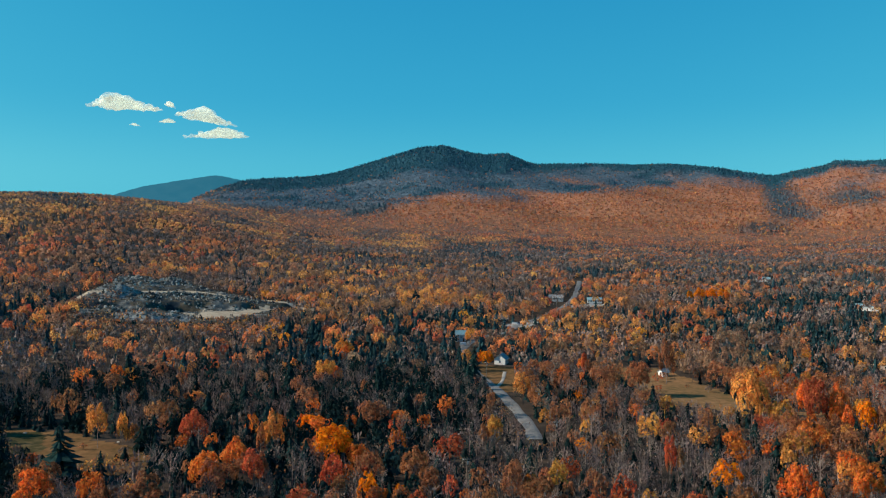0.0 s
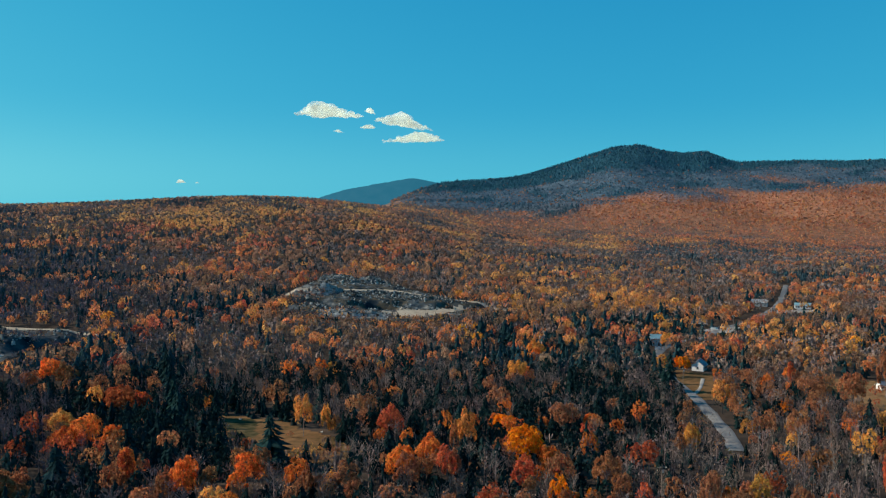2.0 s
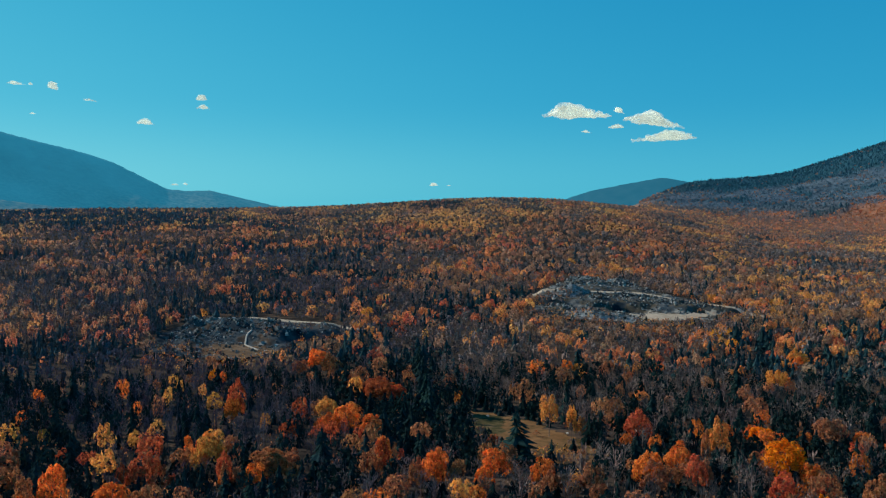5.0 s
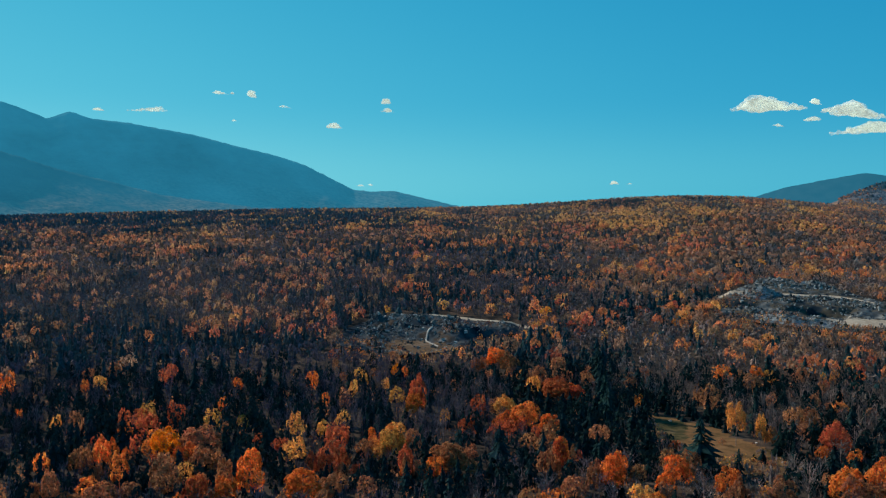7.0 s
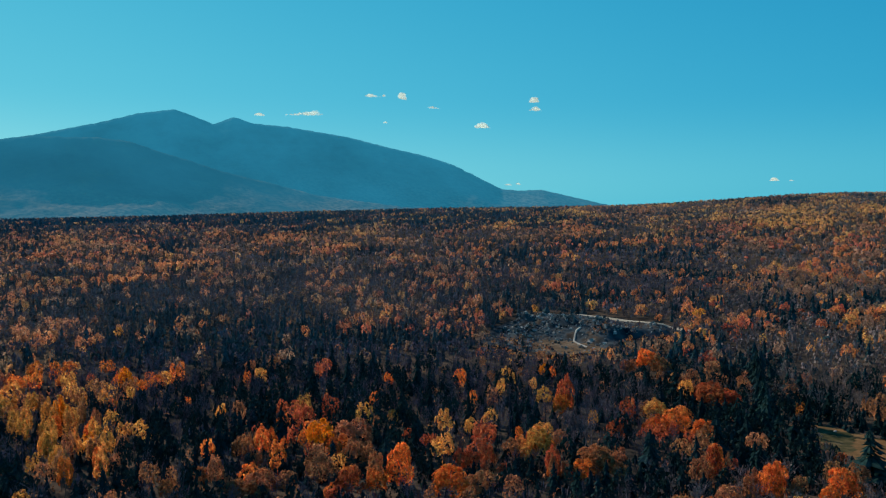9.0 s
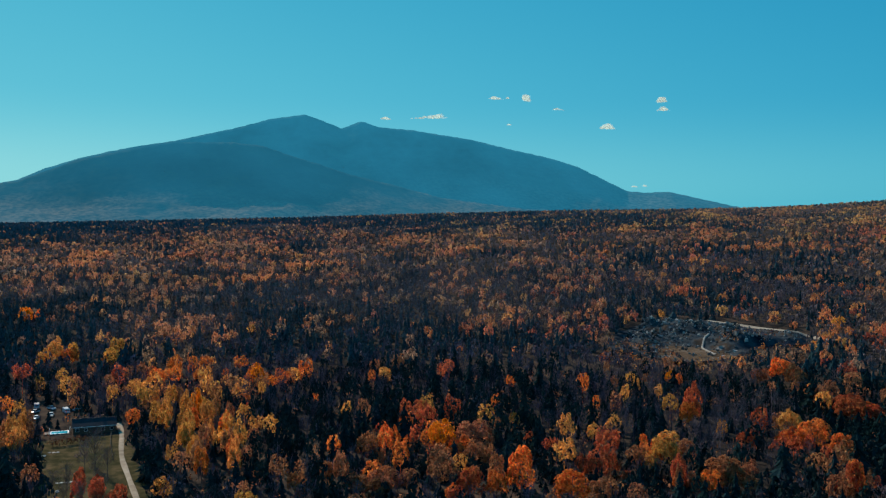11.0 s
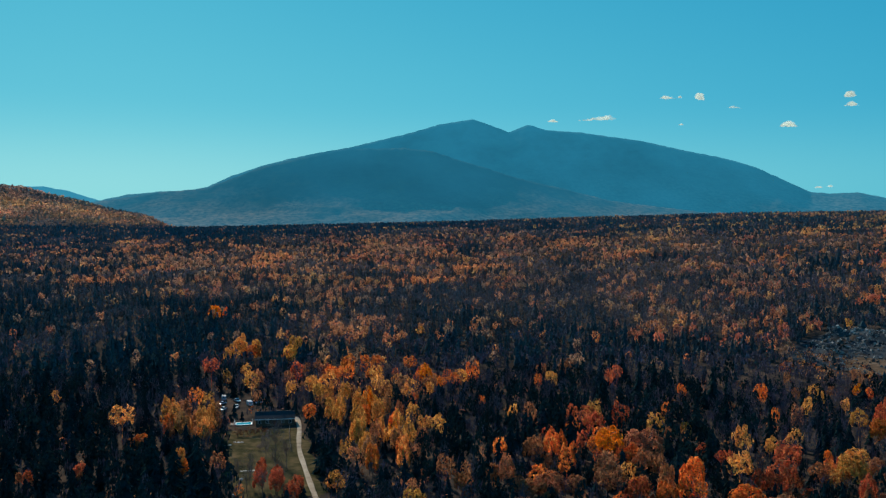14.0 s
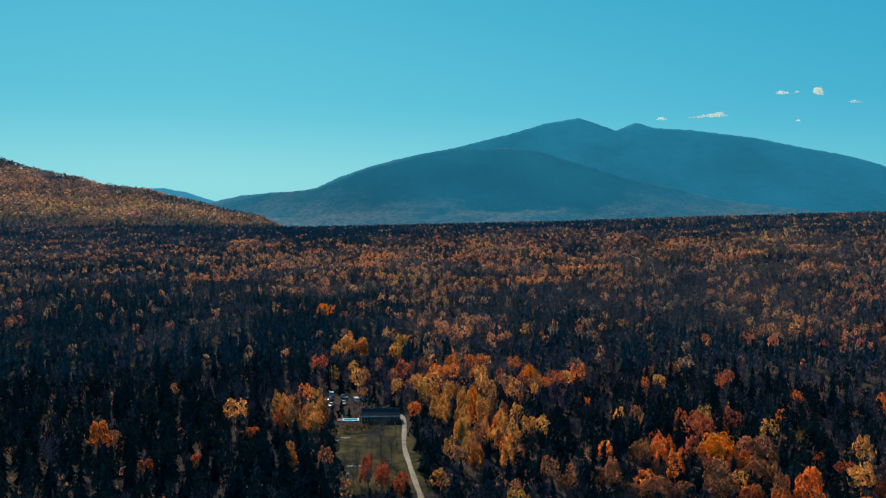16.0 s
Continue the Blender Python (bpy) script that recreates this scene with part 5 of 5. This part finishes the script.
# ---------------------------------------------------------------- clouds: bearing, degrees up, width, height in metres
CLOUDS = [(20.0, 7.1, 335, 84, -0.32, -0.05), (15.2, 6.55, 275, 82, 0.0, -0.34), (14.5, 5.55, 310, 62, 0.25, 0.1), (17.35, 7.4, 50, 32, 0.2, -0.3), (17.5, 6.4, 80, 26, 0.1, 0.0), (19.4, 6.15, 55, 14, 0.0, -0.3),
          (61.85, 7.0, 60, 18, 0.0, -0.1), (59.1, 7.08, 195, 26, 0.65, 0.12), (54.6, 8.32, 85, 20, -0.5, -0.1), (53.9, 8.35, 20, 14, 0.0, 0.0), (52.7, 8.2, 38, 42, 0.0, -0.2), (50.6, 7.6, 70, 14, -0.3, -0.3), (53.8, 6.66, 28, 11, 0.0, 0.0),
          (47.45, 6.35, 82, 34, 0.0, -0.1), (44.13, 7.95, 46, 38, 0.2, 0.0), (44.0, 7.42, 62, 28, 0.0, 0.0), (29.26, 2.76, 45, 20, -0.2, 0.0), (28.3, 2.74, 24, 8, 0.0, 0.0), (45.75, 2.64, 44, 10, 0.0, 0.0), (45.1, 2.68, 32, 12, 0.0, -0.2)]


def cloud(az, el, wide, tall, peak, lean, g):
    """A small fair-weather cloud: heaped puffs over a flat base, highest at its peak, frayed at its ends."""
    bm = bmesh.new()
    n = int(9 + wide / 11)
    for k in range(n):
        t = (k + g.uniform(0.0, 1.0)) / n * 2 - 1
        slope = 1 - abs(t - peak) / (1 + peak if t < peak else 1 - peak)
        body = max(slope, 0.0) ** 0.75
        rows = 1 + int(2.6 * body)
        for q in range(rows):
            size = tall * (0.07 + 0.19 * body) * g.uniform(0.7, 1.15)
            x, z = t * wide / 2 + g.uniform(-0.04, 0.04) * wide, tall * (0.12 + body * 0.72 * (q + g.uniform(0.0, 0.5)) / rows + lean * t)
            m = Matrix.LocRotScale((x, g.uniform(-0.4, 0.4) * tall, z), None, (size * g.uniform(1.3, 2.3), size, size * g.uniform(0.65, 1.0)))
            bmesh.ops.create_icosphere(bm, subdivisions=2, radius=1, matrix=m)
    for v in bm.verts:
        v.co += tall * (0.12 * noise.noise_vector(v.co / (tall * 0.4)) + 0.02 * noise.noise_vector(v.co / (tall * 0.12)))
    me = bpy.data.meshes.new("cloud")
    bm.to_mesh(me)
    bm.free()
    for p in me.polygons:
        p.use_smooth = True
    me.materials.append(CLOUD)
    ob = new("cloud", me)
    d = 4650
    ob.matrix_world = Matrix.Translation(heading(az) * d + Vector((0, 0, EYE + d * math.tan(radians(el))))) @ pose(0, 0, 0, 0, 0, az)
    return tagged(ob, "small white fair-weather cloud with frayed ends", "cloud", "clouds over the mountains", "structure")


for row in CLOUDS:
    cloud(*row, g)

# ---------------------------------------------------------------- houses, vehicles and small things
def paint(name, colour, rough=0.6, spec=0.3, wear=0.12, scale=1.5, metal=0.0):
    dull = tuple(c * (1 - wear) for c in colour)
    return speckled(name, [dull, colour], scale, rough=rough, spec=spec, second=0.3, metal=metal)


SIDING_BLUE, SIDING_WHITE = paint("blue_siding", (0.35, 0.47, 0.5)), paint("white_siding", (0.78, 0.78, 0.75))
SIDING_BROWN, SIDING_GREY = paint("brown_siding", (0.12, 0.075, 0.05)), paint("grey_siding", (0.3, 0.32, 0.33))
SHINGLE_DARK, SHINGLE_BROWN = paint("dark_shingles", (0.05, 0.055, 0.06), 0.9, 0.1, 0.4, 2.5), paint("brown_shingles", (0.17, 0.12, 0.1), 0.9, 0.1, 0.35, 2.5)
SHINGLE_GREY, METAL_ROOF = paint("grey_shingles", (0.3, 0.31, 0.32), 0.9, 0.1, 0.3, 2.5), paint("pale_metal_roof", (0.2, 0.34, 0.36), 0.45, 0.5, 0.15, 0.8)
TRIM, DOOR_PAINT = paint("white_trim", (0.8, 0.8, 0.77)), paint("dark_door", (0.12, 0.05, 0.04))
GLASS = material("window_glass", 0.08, 0.6)[0]
GLASS.node_tree.nodes["Principled BSDF"].inputs["Base Color"].default_value = (0.03, 0.04, 0.05, 1)
RUBBER, STEEL = paint("tyre_rubber", (0.025, 0.025, 0.025), 0.9), paint("grey_steel", (0.45, 0.45, 0.45), 0.4, 0.5, 0.2, 3.0, 0.8)
BRICK, TIMBER = paint("chimney_brick", (0.3, 0.12, 0.08), 0.9), paint("weathered_timber", (0.25, 0.2, 0.16), 0.9, 0.1, 0.4, 2.0)
STONE_WHITE = speckled("whitish_stone", [(0.5, 0.45, 0.38), (0.72, 0.66, 0.57)], 0.9, bump=0.05)
STONE = speckled("pale_stone", [(0.3, 0.29, 0.26), (0.55, 0.53, 0.48)], 0.9, bump=0.1)


def part(name, bm, mat, parent, label="", bevel=0.0):
    """A bmesh as one mesh under a thing or a part."""
    if bevel:
        bmesh.ops.bevel(bm, geom=bm.edges[:], offset=bevel, segments=1, affect="EDGES")
    bmesh.ops.recalc_face_normals(bm, faces=bm.faces[:])
    me = bpy.data.meshes.new(name)
    bm.to_mesh(me)
    bm.free()
    me.materials.append(mat)
    ob = new(name, me)
    ob.parent = parent
    return tagged(ob, label)


def box(x0, x1, y0, y1, z0, z1, bm=None):
    bm = bm or bmesh.new()
    m = Matrix.LocRotScale(((x0 + x1) / 2, (y0 + y1) / 2, (z0 + z1) / 2), None, (x1 - x0, y1 - y0, z1 - z0))
    bmesh.ops.create_cube(bm, size=1, matrix=m)
    return bm


def prism(profile, x0, x1, bm=None):
    """A (y, z) outline drawn out along x."""
    bm = bm or bmesh.new()
    a, b = [bm.verts.new((x0, *p)) for p in profile], [bm.verts.new((x1, *p)) for p in profile]
    bm.faces.new(a)
    bm.faces.new(b[::-1])
    for i in range(len(profile)):
        j = (i + 1) % len(profile)
        bm.faces.new((a[j], a[i], b[i], b[j]))
    return bm


def stood(name, x, y, turn, label, category, group="", lift=0.0):
    base = new(name)
    base.matrix_world = pose(x, y, float(height(x, y)) + lift, 0, 0, turn)
    return tagged(base, label, category, group)


def window(parent, x, y, z, w, h, face):
    """A framed pane on the front (face -1) or back (1), or on a gable end (face -2 or 2)."""
    t = 0.06
    if abs(face) == 1:
        fr = part("window", box(x - w / 2, x + w / 2, y - t, y + t, z, z + h), TRIM, parent)
        part("pane", box(x - w / 2 + 0.1, x + w / 2 - 0.1, y - t - 0.02, y + t + 0.02, z + 0.1, z + h - 0.1), GLASS, fr, "dark glass pane")
    else:
        fr = part("window", box(x - t, x + t, y - w / 2, y + w / 2, z, z + h), TRIM, parent)
        part("pane", box(x - t - 0.02, x + t + 0.02, y - w / 2 + 0.1, y + w / 2 - 0.1, z + 0.1, z + h - 0.1), GLASS, fr, "dark glass pane")


def house(name, x, y, turn, long, deep, tall, rise, walls, roof, label, chimney=True, storeys=1, windows=3):
    """A gabled house: walls with gables, roof slabs with eaves, windows, door, chimney."""
    base = stood(name, x, y, turn, label, "house", "houses in the valley")
    L, D = long / 2, deep / 2
    part("wall", prism([(-D, -0.6), (-D, tall), (0, tall + rise), (D, tall), (D, -0.6)], -L, L), walls, base)
    k = rise / D
    e, t = 0.45, 0.2
    for s in (-1, 1):
        part("roof", prism([(0, tall + rise + 0.02), (s * (D + e), tall - k * e + 0.02), (s * (D + e), tall - k * e + t), (0, tall + rise + t + 0.04)], -L - 0.4, L + 0.4), roof, base)
    part("ridge_cap", box(-L - 0.41, L + 0.41, -0.15, 0.15, tall + rise + 0.15, tall + rise + 0.3), roof, base)
    for s in (-1, 1):
        part("fascia", box(-L - 0.42, L + 0.42, s * (D + e) - 0.03, s * (D + e) + 0.03, tall - k * e - 0.05, tall - k * e + t), TRIM, base, "white eaves board")
    step = long / windows
    for f in range(storeys):
        z = 0.9 + f * 2.6
        for i in range(windows):
            u = -L + step * (i + 0.5)
            if f == 0 and i == windows // 2:
                part("door", box(u - 0.5, u + 0.5, -D - 0.07, -D + 0.05, 0, 2.05), DOOR_PAINT, base, "dark front door")
            else:
                window(base, u, -D, z, min(1.2, step * 0.6), 1.25, -1)
            window(base, u, D, z, min(1.2, step * 0.6), 1.25, 1)
        for s in (-2, 2):
            window(base, s / 2 * L, 0, z, 1.1, 1.25, s)
    if chimney:
        part("chimney", box(L * 0.4 - 0.35, L * 0.4 + 0.35, 0.3, 1.0, tall, tall + rise + 1.0), BRICK, base, "red brick chimney")
    return base


house("ranch_house", -337, 60, 80, 14.4, 8.0, 2.7, 1.9, SIDING_BROWN, SHINGLE_DARK, "low dark ranch house with a shingled roof", windows=5)
house("blue_house", 11.4, 556, 8, 6.4, 6.0, 4.4, 2.2, SIDING_BLUE, METAL_ROOF, "pale blue two-storey house by the road", storeys=2, windows=2)
house("brown_house", 43.5, 652, -4, 11.0, 8.0, 2.8, 2.4, SIDING_BROWN, SHINGLE_BROWN, "brown bungalow with a brown shingled roof")
house("grey_house", 104, 800, -12, 13.0, 8.0, 3.6, 2.2, SIDING_GREY, SHINGLE_GREY, "grey house under dark trees by the road", windows=4)
house("white_house", 138, 792, -8, 13.0, 7.0, 3.0, 1.6, SIDING_WHITE, METAL_ROOF, "long low white house with a pale metal roof", False, windows=6)
house("cottage", 32, 472, 72, 7.5, 6.0, 3.0, 2.4, SIDING_WHITE, SHINGLE_GREY, "white cottage with a grey shingled roof behind a lawn", windows=3)
house("white_shed", 110.9, 436, 25, 4.0, 3.4, 2.4, 1.4, SIDING_WHITE, SHINGLE_GREY, "small white garden shed in the field", False, windows=2)
house("hut", 158, 343, -20, 5.0, 3.6, 2.0, 1.2, SIDING_BROWN, SHINGLE_BROWN, "brown hut with a shingled roof at the field's end", False)
house("far_house", 382, 1040, -15, 16.0, 8.0, 3.0, 1.8, SIDING_WHITE, METAL_ROOF, "white-roofed house half hidden in the woods", False, windows=5)
house("far_barn", 351, 719, -30, 18.0, 9.0, 3.2, 2.0, SIDING_WHITE, METAL_ROOF, "long white barn half hidden in the woods", False, windows=5)


def car(x, y, turn, colour, label, van=False, lift=0.0):
    """A parked car: body, cabin with glass, bumpers, lights, wheels."""
    base = stood("parked_car", x, y, turn, label, "car", "parked cars", lift)
    body = paint("car_paint", colour, 0.25, 0.6, 0.05)
    if van:
        part("body", prism([(-2.4, 0.4), (-2.4, 1.0), (-1.7, 1.15), (-1.2, 2.0), (2.3, 2.05), (2.4, 0.4)], -0.95, 0.95), body, base, bevel=0.05)
        part("windscreen", prism([(-1.68, 1.2), (-1.24, 1.92), (-1.2, 1.92), (-1.62, 1.2)], -0.8, 0.8), GLASS, base, "dark glass windscreen")
    else:
        part("body", prism([(-2.2, 0.35), (-2.2, 0.75), (-1.0, 0.95), (1.5, 0.98), (2.15, 0.85), (2.2, 0.35)], -0.88, 0.88), body, base, bevel=0.05)
        part("cabin", prism([(-0.95, 0.93), (-0.3, 1.42), (1.0, 1.44), (1.6, 0.95)], -0.75, 0.75), GLASS, base, "dark window glass of the cabin")
        part("roof_panel", box(-0.7, 0.7, -0.28, 1.0, 1.43, 1.48), body, base)
    for s in (-1, 1):
        part("headlight", box(s * 0.6 - 0.18, s * 0.6 + 0.18, -2.24 if not van else -2.44, -2.15, 0.6, 0.75), STEEL, base, "clear headlight")
        for v in (-1.35, 1.35):
            bm = bmesh.new()
            m = Matrix.Translation((s * 0.82, v, 0.33)) @ Matrix.Rotation(math.pi / 2, 4, "Y")
            bmesh.ops.create_cone(bm, cap_ends=True, segments=14, radius1=0.33, radius2=0.33, depth=0.22, matrix=m)
            wheel = part("wheel", bm, RUBBER, base, "black rubber tyre")
            bm = bmesh.new()
            m = Matrix.Translation((s * 0.94, v, 0.33)) @ Matrix.Rotation(math.pi / 2, 4, "Y")
            bmesh.ops.create_cone(bm, cap_ends=True, segments=10, radius1=0.2, radius2=0.18, depth=0.03, matrix=m)
            part("rim", bm, STEEL, wheel, "steel wheel rim")
    return base


LIGHT, PALE_BLUE, SILVER, NAVY = (0.62, 0.63, 0.63), (0.3, 0.4, 0.46), (0.36, 0.37, 0.38), (0.04, 0.06, 0.12)
for x, y, turn, colour, van, label in (
        (-368, 44, 60, LIGHT, False, "white car parked behind the ranch house"), (-371, 50, 75, SILVER, False, "silver car parked behind the ranch house"),
        (-374, 56, 95, LIGHT, True, "white van parked behind the ranch house"), (-380, 45, 40, PALE_BLUE, False, "pale blue car parked behind the ranch house"),
        (-384, 52, 110, LIGHT, False, "white car parked behind the ranch house"), (-389, 47, 85, SILVER, True, "silver van parked behind the ranch house"),
        (-377, 61, 20, PALE_BLUE, False, "pale blue car parked behind the ranch house"),
        (53, 636, 70, LIGHT, True, "white van parked by the brown house"), (57, 640, 60, NAVY, False, "dark blue car parked by the brown house"),
        (124, 768, 80, LIGHT, False, "white car parked before the white house"), (132, 770, 75, SILVER, True, "silver van parked before the white house"),
        (145, 775, 85, LIGHT, False, "white car parked before the white house"), (13, 536, 85, LIGHT, True, "white van parked by the blue house")):
    car(x, y, turn, colour, label, van)


def pool(x, y, turn):
    """A garden pool set into the ground: low timber surround, white rim, blue water, a deck and white posts."""
    base = stood("garden_pool", x, y, turn, "garden pool with a white rim and blue water beside the house", "pool")
    part("wall", box(-3.1, 3.1, -2.3, 2.3, -0.3, 0.3), TIMBER, base, "low timber surround", 0.05)
    water = material("pool_water", 0.05, 0.6)[0]
    water.node_tree.nodes["Principled BSDF"].inputs["Base Color"].default_value = (0.03, 0.4, 0.52, 1)
    part("water", box(-2.8, 2.8, -2.0, 2.0, 0.2, 0.315), water, base, "clear blue water")
    for s in (-1, 1):
        part("rim", box(-3.2, 3.2, s * 2.1 - 0.2, s * 2.1 + 0.2, 0.3, 0.38), TRIM, base)
        part("rim", box(s * 2.95 - 0.2, s * 2.95 + 0.2, -1.89, 1.89, 0.3, 0.38), TRIM, base)
    part("deck", box(-5.2, -3.3, -2.2, 2.2, 0.2, 0.34), TIMBER, base, "grey timber deck")
    for a in (-3.4, 3.4):
        for b in (-2.2, -0.7, 0.7, 2.2):
            part("post", box(a - 0.08, a + 0.08, b - 0.08, b + 0.08, -0.2, 1.6), TRIM, base, "white fence post")
    return base


pool(-339.5, 48.5, 80)


def utility_pole(x, y, turn, tall, label="tall weathered utility pole with a crossarm and wires' insulators"):
    base = stood("utility_pole", x, y, turn, label, "utility pole", "utility poles")
    bm = bmesh.new()
    bmesh.ops.create_cone(bm, cap_ends=True, segments=10, radius1=0.17, radius2=0.11, depth=tall + 0.5, matrix=Matrix.Translation((0, 0, tall / 2 - 0.25)))
    part("pole", bm, TIMBER, base)
    part("crossarm", box(-1.2, 1.2, -0.06, 0.06, tall - 0.7, tall - 0.55), TIMBER, base)
    for u in (-1.1, -0.5, 0.5, 1.1):
        bm = bmesh.new()
        bmesh.ops.create_cone(bm, cap_ends=True, segments=8, radius1=0.06, radius2=0.03, depth=0.2, matrix=Matrix.Translation((u, 0, tall - 0.45)))
        part("insulator", bm, SIDING_WHITE, base, "white insulator")
    bm = bmesh.new()
    bmesh.ops.create_cone(bm, cap_ends=True, segments=10, radius1=0.25, radius2=0.25, depth=0.8, matrix=Matrix.Translation((0.3, 0, tall - 1.6)))
    part("transformer", bm, STEEL, base, "grey steel transformer can")
    return base


for x, y, turn in ((7, 243, 10), (38, 290, 5), (38, 345, 0), (109, 323, -20), (21, 415, 10), (5, 500, 0), (40, 575, 40), (66, 640, 40), (92, 705, 25), (118, 790, 15)):
    utility_pole(x, y, turn, 10.5)


def boulder(x, y, size, g, surface=height, mat=STONE, name="boulder", label="pale weathered boulder lying on the grass"):
    bm = bmesh.new()
    bmesh.ops.create_icosphere(bm, subdivisions=2, radius=1)
    for v in bm.verts:
        v.co = Vector((v.co.x * 1.3, v.co.y, v.co.z * 0.7)) * (0.8 + 0.5 * noise.noise(v.co * 1.4 + Vector((x, y, 0)))) * size
    bmesh.ops.recalc_face_normals(bm, faces=bm.faces[:])
    me = bpy.data.meshes.new(name)
    bm.to_mesh(me)
    bm.free()
    me.materials.append(mat)
    ob = new(name, me)
    ob.matrix_world = pose(x, y, float(surface(x, y)) + size * 0.25, 0, 0, g.uniform(0, 360))
    return tagged(ob, label, "boulder", "boulders")


g = np.random.RandomState(23)
for x, y in ((-264, 37), (-249, 33), (-256, 46), (-112, 300), (-150, 312)):
    boulder(x, y, g.uniform(0.5, 0.9), g)
# rows of flat stones laid on the lawn
for x, y, turn, n in ((-308.6, 37.0, 72, 3), (-311.4, 41.4, 68, 3), (-273.2, 38.2, 78, 5)):
    for k in range(n):
        t = radians(turn)
        b = boulder(x + 1.25 * k * math.cos(t), y + 1.25 * k * math.sin(t), g.uniform(0.5, 0.62), g, mat=STONE_WHITE, name="flat_stone", label="pale flat stone laid in a row on the lawn")
        b.matrix_world = b.matrix_world @ Matrix.Diagonal((1.1, 1.1, 0.55, 1))


def shrub(x, y, size, kind, g, label):
    """A low round bush: short stems and leaves."""
    base = new("shrub")
    a = raw_mesh("stem", *trunk_shape(g, 5, 0.5, 0.04, 0.25), BARK)
    b = raw_mesh("foliage", *crown_shape(g, 260, 0.06, 0.02, 8), LEAF_TREE)
    a.parent = b.parent = base
    b.color = (*PALETTE[kind], 1)
    base.matrix_basis = pose(x, y, float(height(x, y))) @ Matrix.Diagonal((size * 1.2, size * 1.2, size, 1))
    return tagged(base, label, "shrub", "shrubs")


for i in range(6):
    shrub(-320 + g.uniform(-0.5, 0.5), 43.5 + i * 2.2, g.uniform(2.5, 3.4), "brown", g, "low brown bush in a row before the house")
for x, y, s, k in ((104, 420, 4.5, "red"), (109, 428, 4.0, "rust"), (121, 395, 3.5, "bare"), (114, 405, 2.0, "rust"), (99, 398, 3.0, "red"), (-120, 290, 2.5, "rust"), (-104, 283, 3.0, "bare"), (-96, 270, 3.2, "rust"), (-100, 262, 2.8, "bare"), (-298, 48, 2.4, "bare"), (-281, 35, 2.0, "rust")):
    shrub(x, y, s, k, g, {"red": "low red-leaved bush on the grass", "rust": "low brown bush on the grass", "bare": "low leafless bush on the grass"}[k])


def fence(line, spacing, label):
    """Posts and two rails along a line."""
    base = tagged(new("fence"), label, "fence")
    p = smooth_line(line, spacing)
    tops = []
    for x, y in p:
        z = float(height(x, y))
        part("post", box(x - 0.08, x + 0.08, y - 0.08, y + 0.08, z - 0.3, z + 1.25), TIMBER, base)
        tops.append(Vector((x, y, z)))
    for a, b in zip(tops, tops[1:]):
        for h in (0.55, 1.05):
            v, f = limb(a + Vector((0, 0, h)), b + Vector((0, 0, h)), 0.06, 0.06)
            r = raw_mesh("rail", v, f, TIMBER)
            r.parent = base
    return base


fence([(-328, 64), (-308, 60), (-292, 57.5)], 3.0, "weathered post-and-rail fence beside the drive")

def per_piece(m, low, high):
    """Lets every loose piece of a mesh be lighter or darker than its neighbours."""
    nt = m.node_tree
    b = nt.nodes["Principled BSDF"]
    old = b.inputs["Base Color"].links[0].from_socket
    geo, vary, scaled = (nt.nodes.new("ShaderNode" + k) for k in ("NewGeometry", "MapRange", "VectorMath"))
    vary.inputs["To Min"].default_value, vary.inputs["To Max"].default_value = low, high
    scaled.operation = "SCALE"
    nt.links.new(geo.outputs["Random Per Island"], vary.inputs["Value"])
    nt.links.new(old, scaled.inputs[0])
    nt.links.new(vary.outputs["Result"], scaled.inputs["Scale"])
    nt.links.new(scaled.outputs["Vector"], b.inputs["Base Color"])
    return m


# rubble over the quarry floors
def rubble(name, loop, surface, count, g, label, calm, piles):
    a = np.array(loop)
    x, y = g.uniform(a[:, 0].min(), a[:, 0].max(), count * 6), g.uniform(a[:, 1].min(), a[:, 1].max(), count * 6)
    thick = np.maximum.reduce([heap(x, y, p[0], p[1], p[2] * 1.25, p[3] * 1.25, 1.0) for p in piles])
    ok = (from_edge(x, y, loop) > 5) & (g.rand(len(x)) < 0.25 + 1.3 * thick)
    for line, wide in calm:
        ok &= from_line(x, y, line) > wide
    ok &= from_edge(x, y, SAND) < 1.0
    x, y = x[ok][:count], y[ok][:count]
    z = surface(x, y)
    vs, fs = [], []
    for k in range(len(x)):
        v, f = lumps(g, 1, 0.0, 0.8)
        s = g.choice([0.7, 1.2, 1.8, 2.6], p=[0.42, 0.34, 0.18, 0.06])
        vs.append((v - (0, 0, 0.3)) * s * g.uniform(0.7, 1.4, 3) + (x[k], y[k], z[k]))
        fs.append(f + 8 * k)
    return tagged(raw_mesh(name, np.concatenate(vs), np.concatenate(fs), ROCK_BLOCK), label, "rubble", kind="stuff")


ROCK_BLOCK = per_piece(speckled("broken_rock", [(0.085, 0.095, 0.095), (0.3, 0.29, 0.265)], 0.4, second=1.5), 0.15, 1.8)
rubble("quarry_rubble", QUARRY_BIG, quarry_big, 3200, g, "broken grey rock strewn over the quarry", [(TRACK_BIG, 7.5)], PILES)
rubble("quarry_rubble_small", QUARRY_SMALL, quarry_small, 1300, g, "broken grey rock strewn over the smaller quarry", [(TRACK_SMALL, 4.5), (TRACK_DOWN, 2.0)], PILES_SMALL)
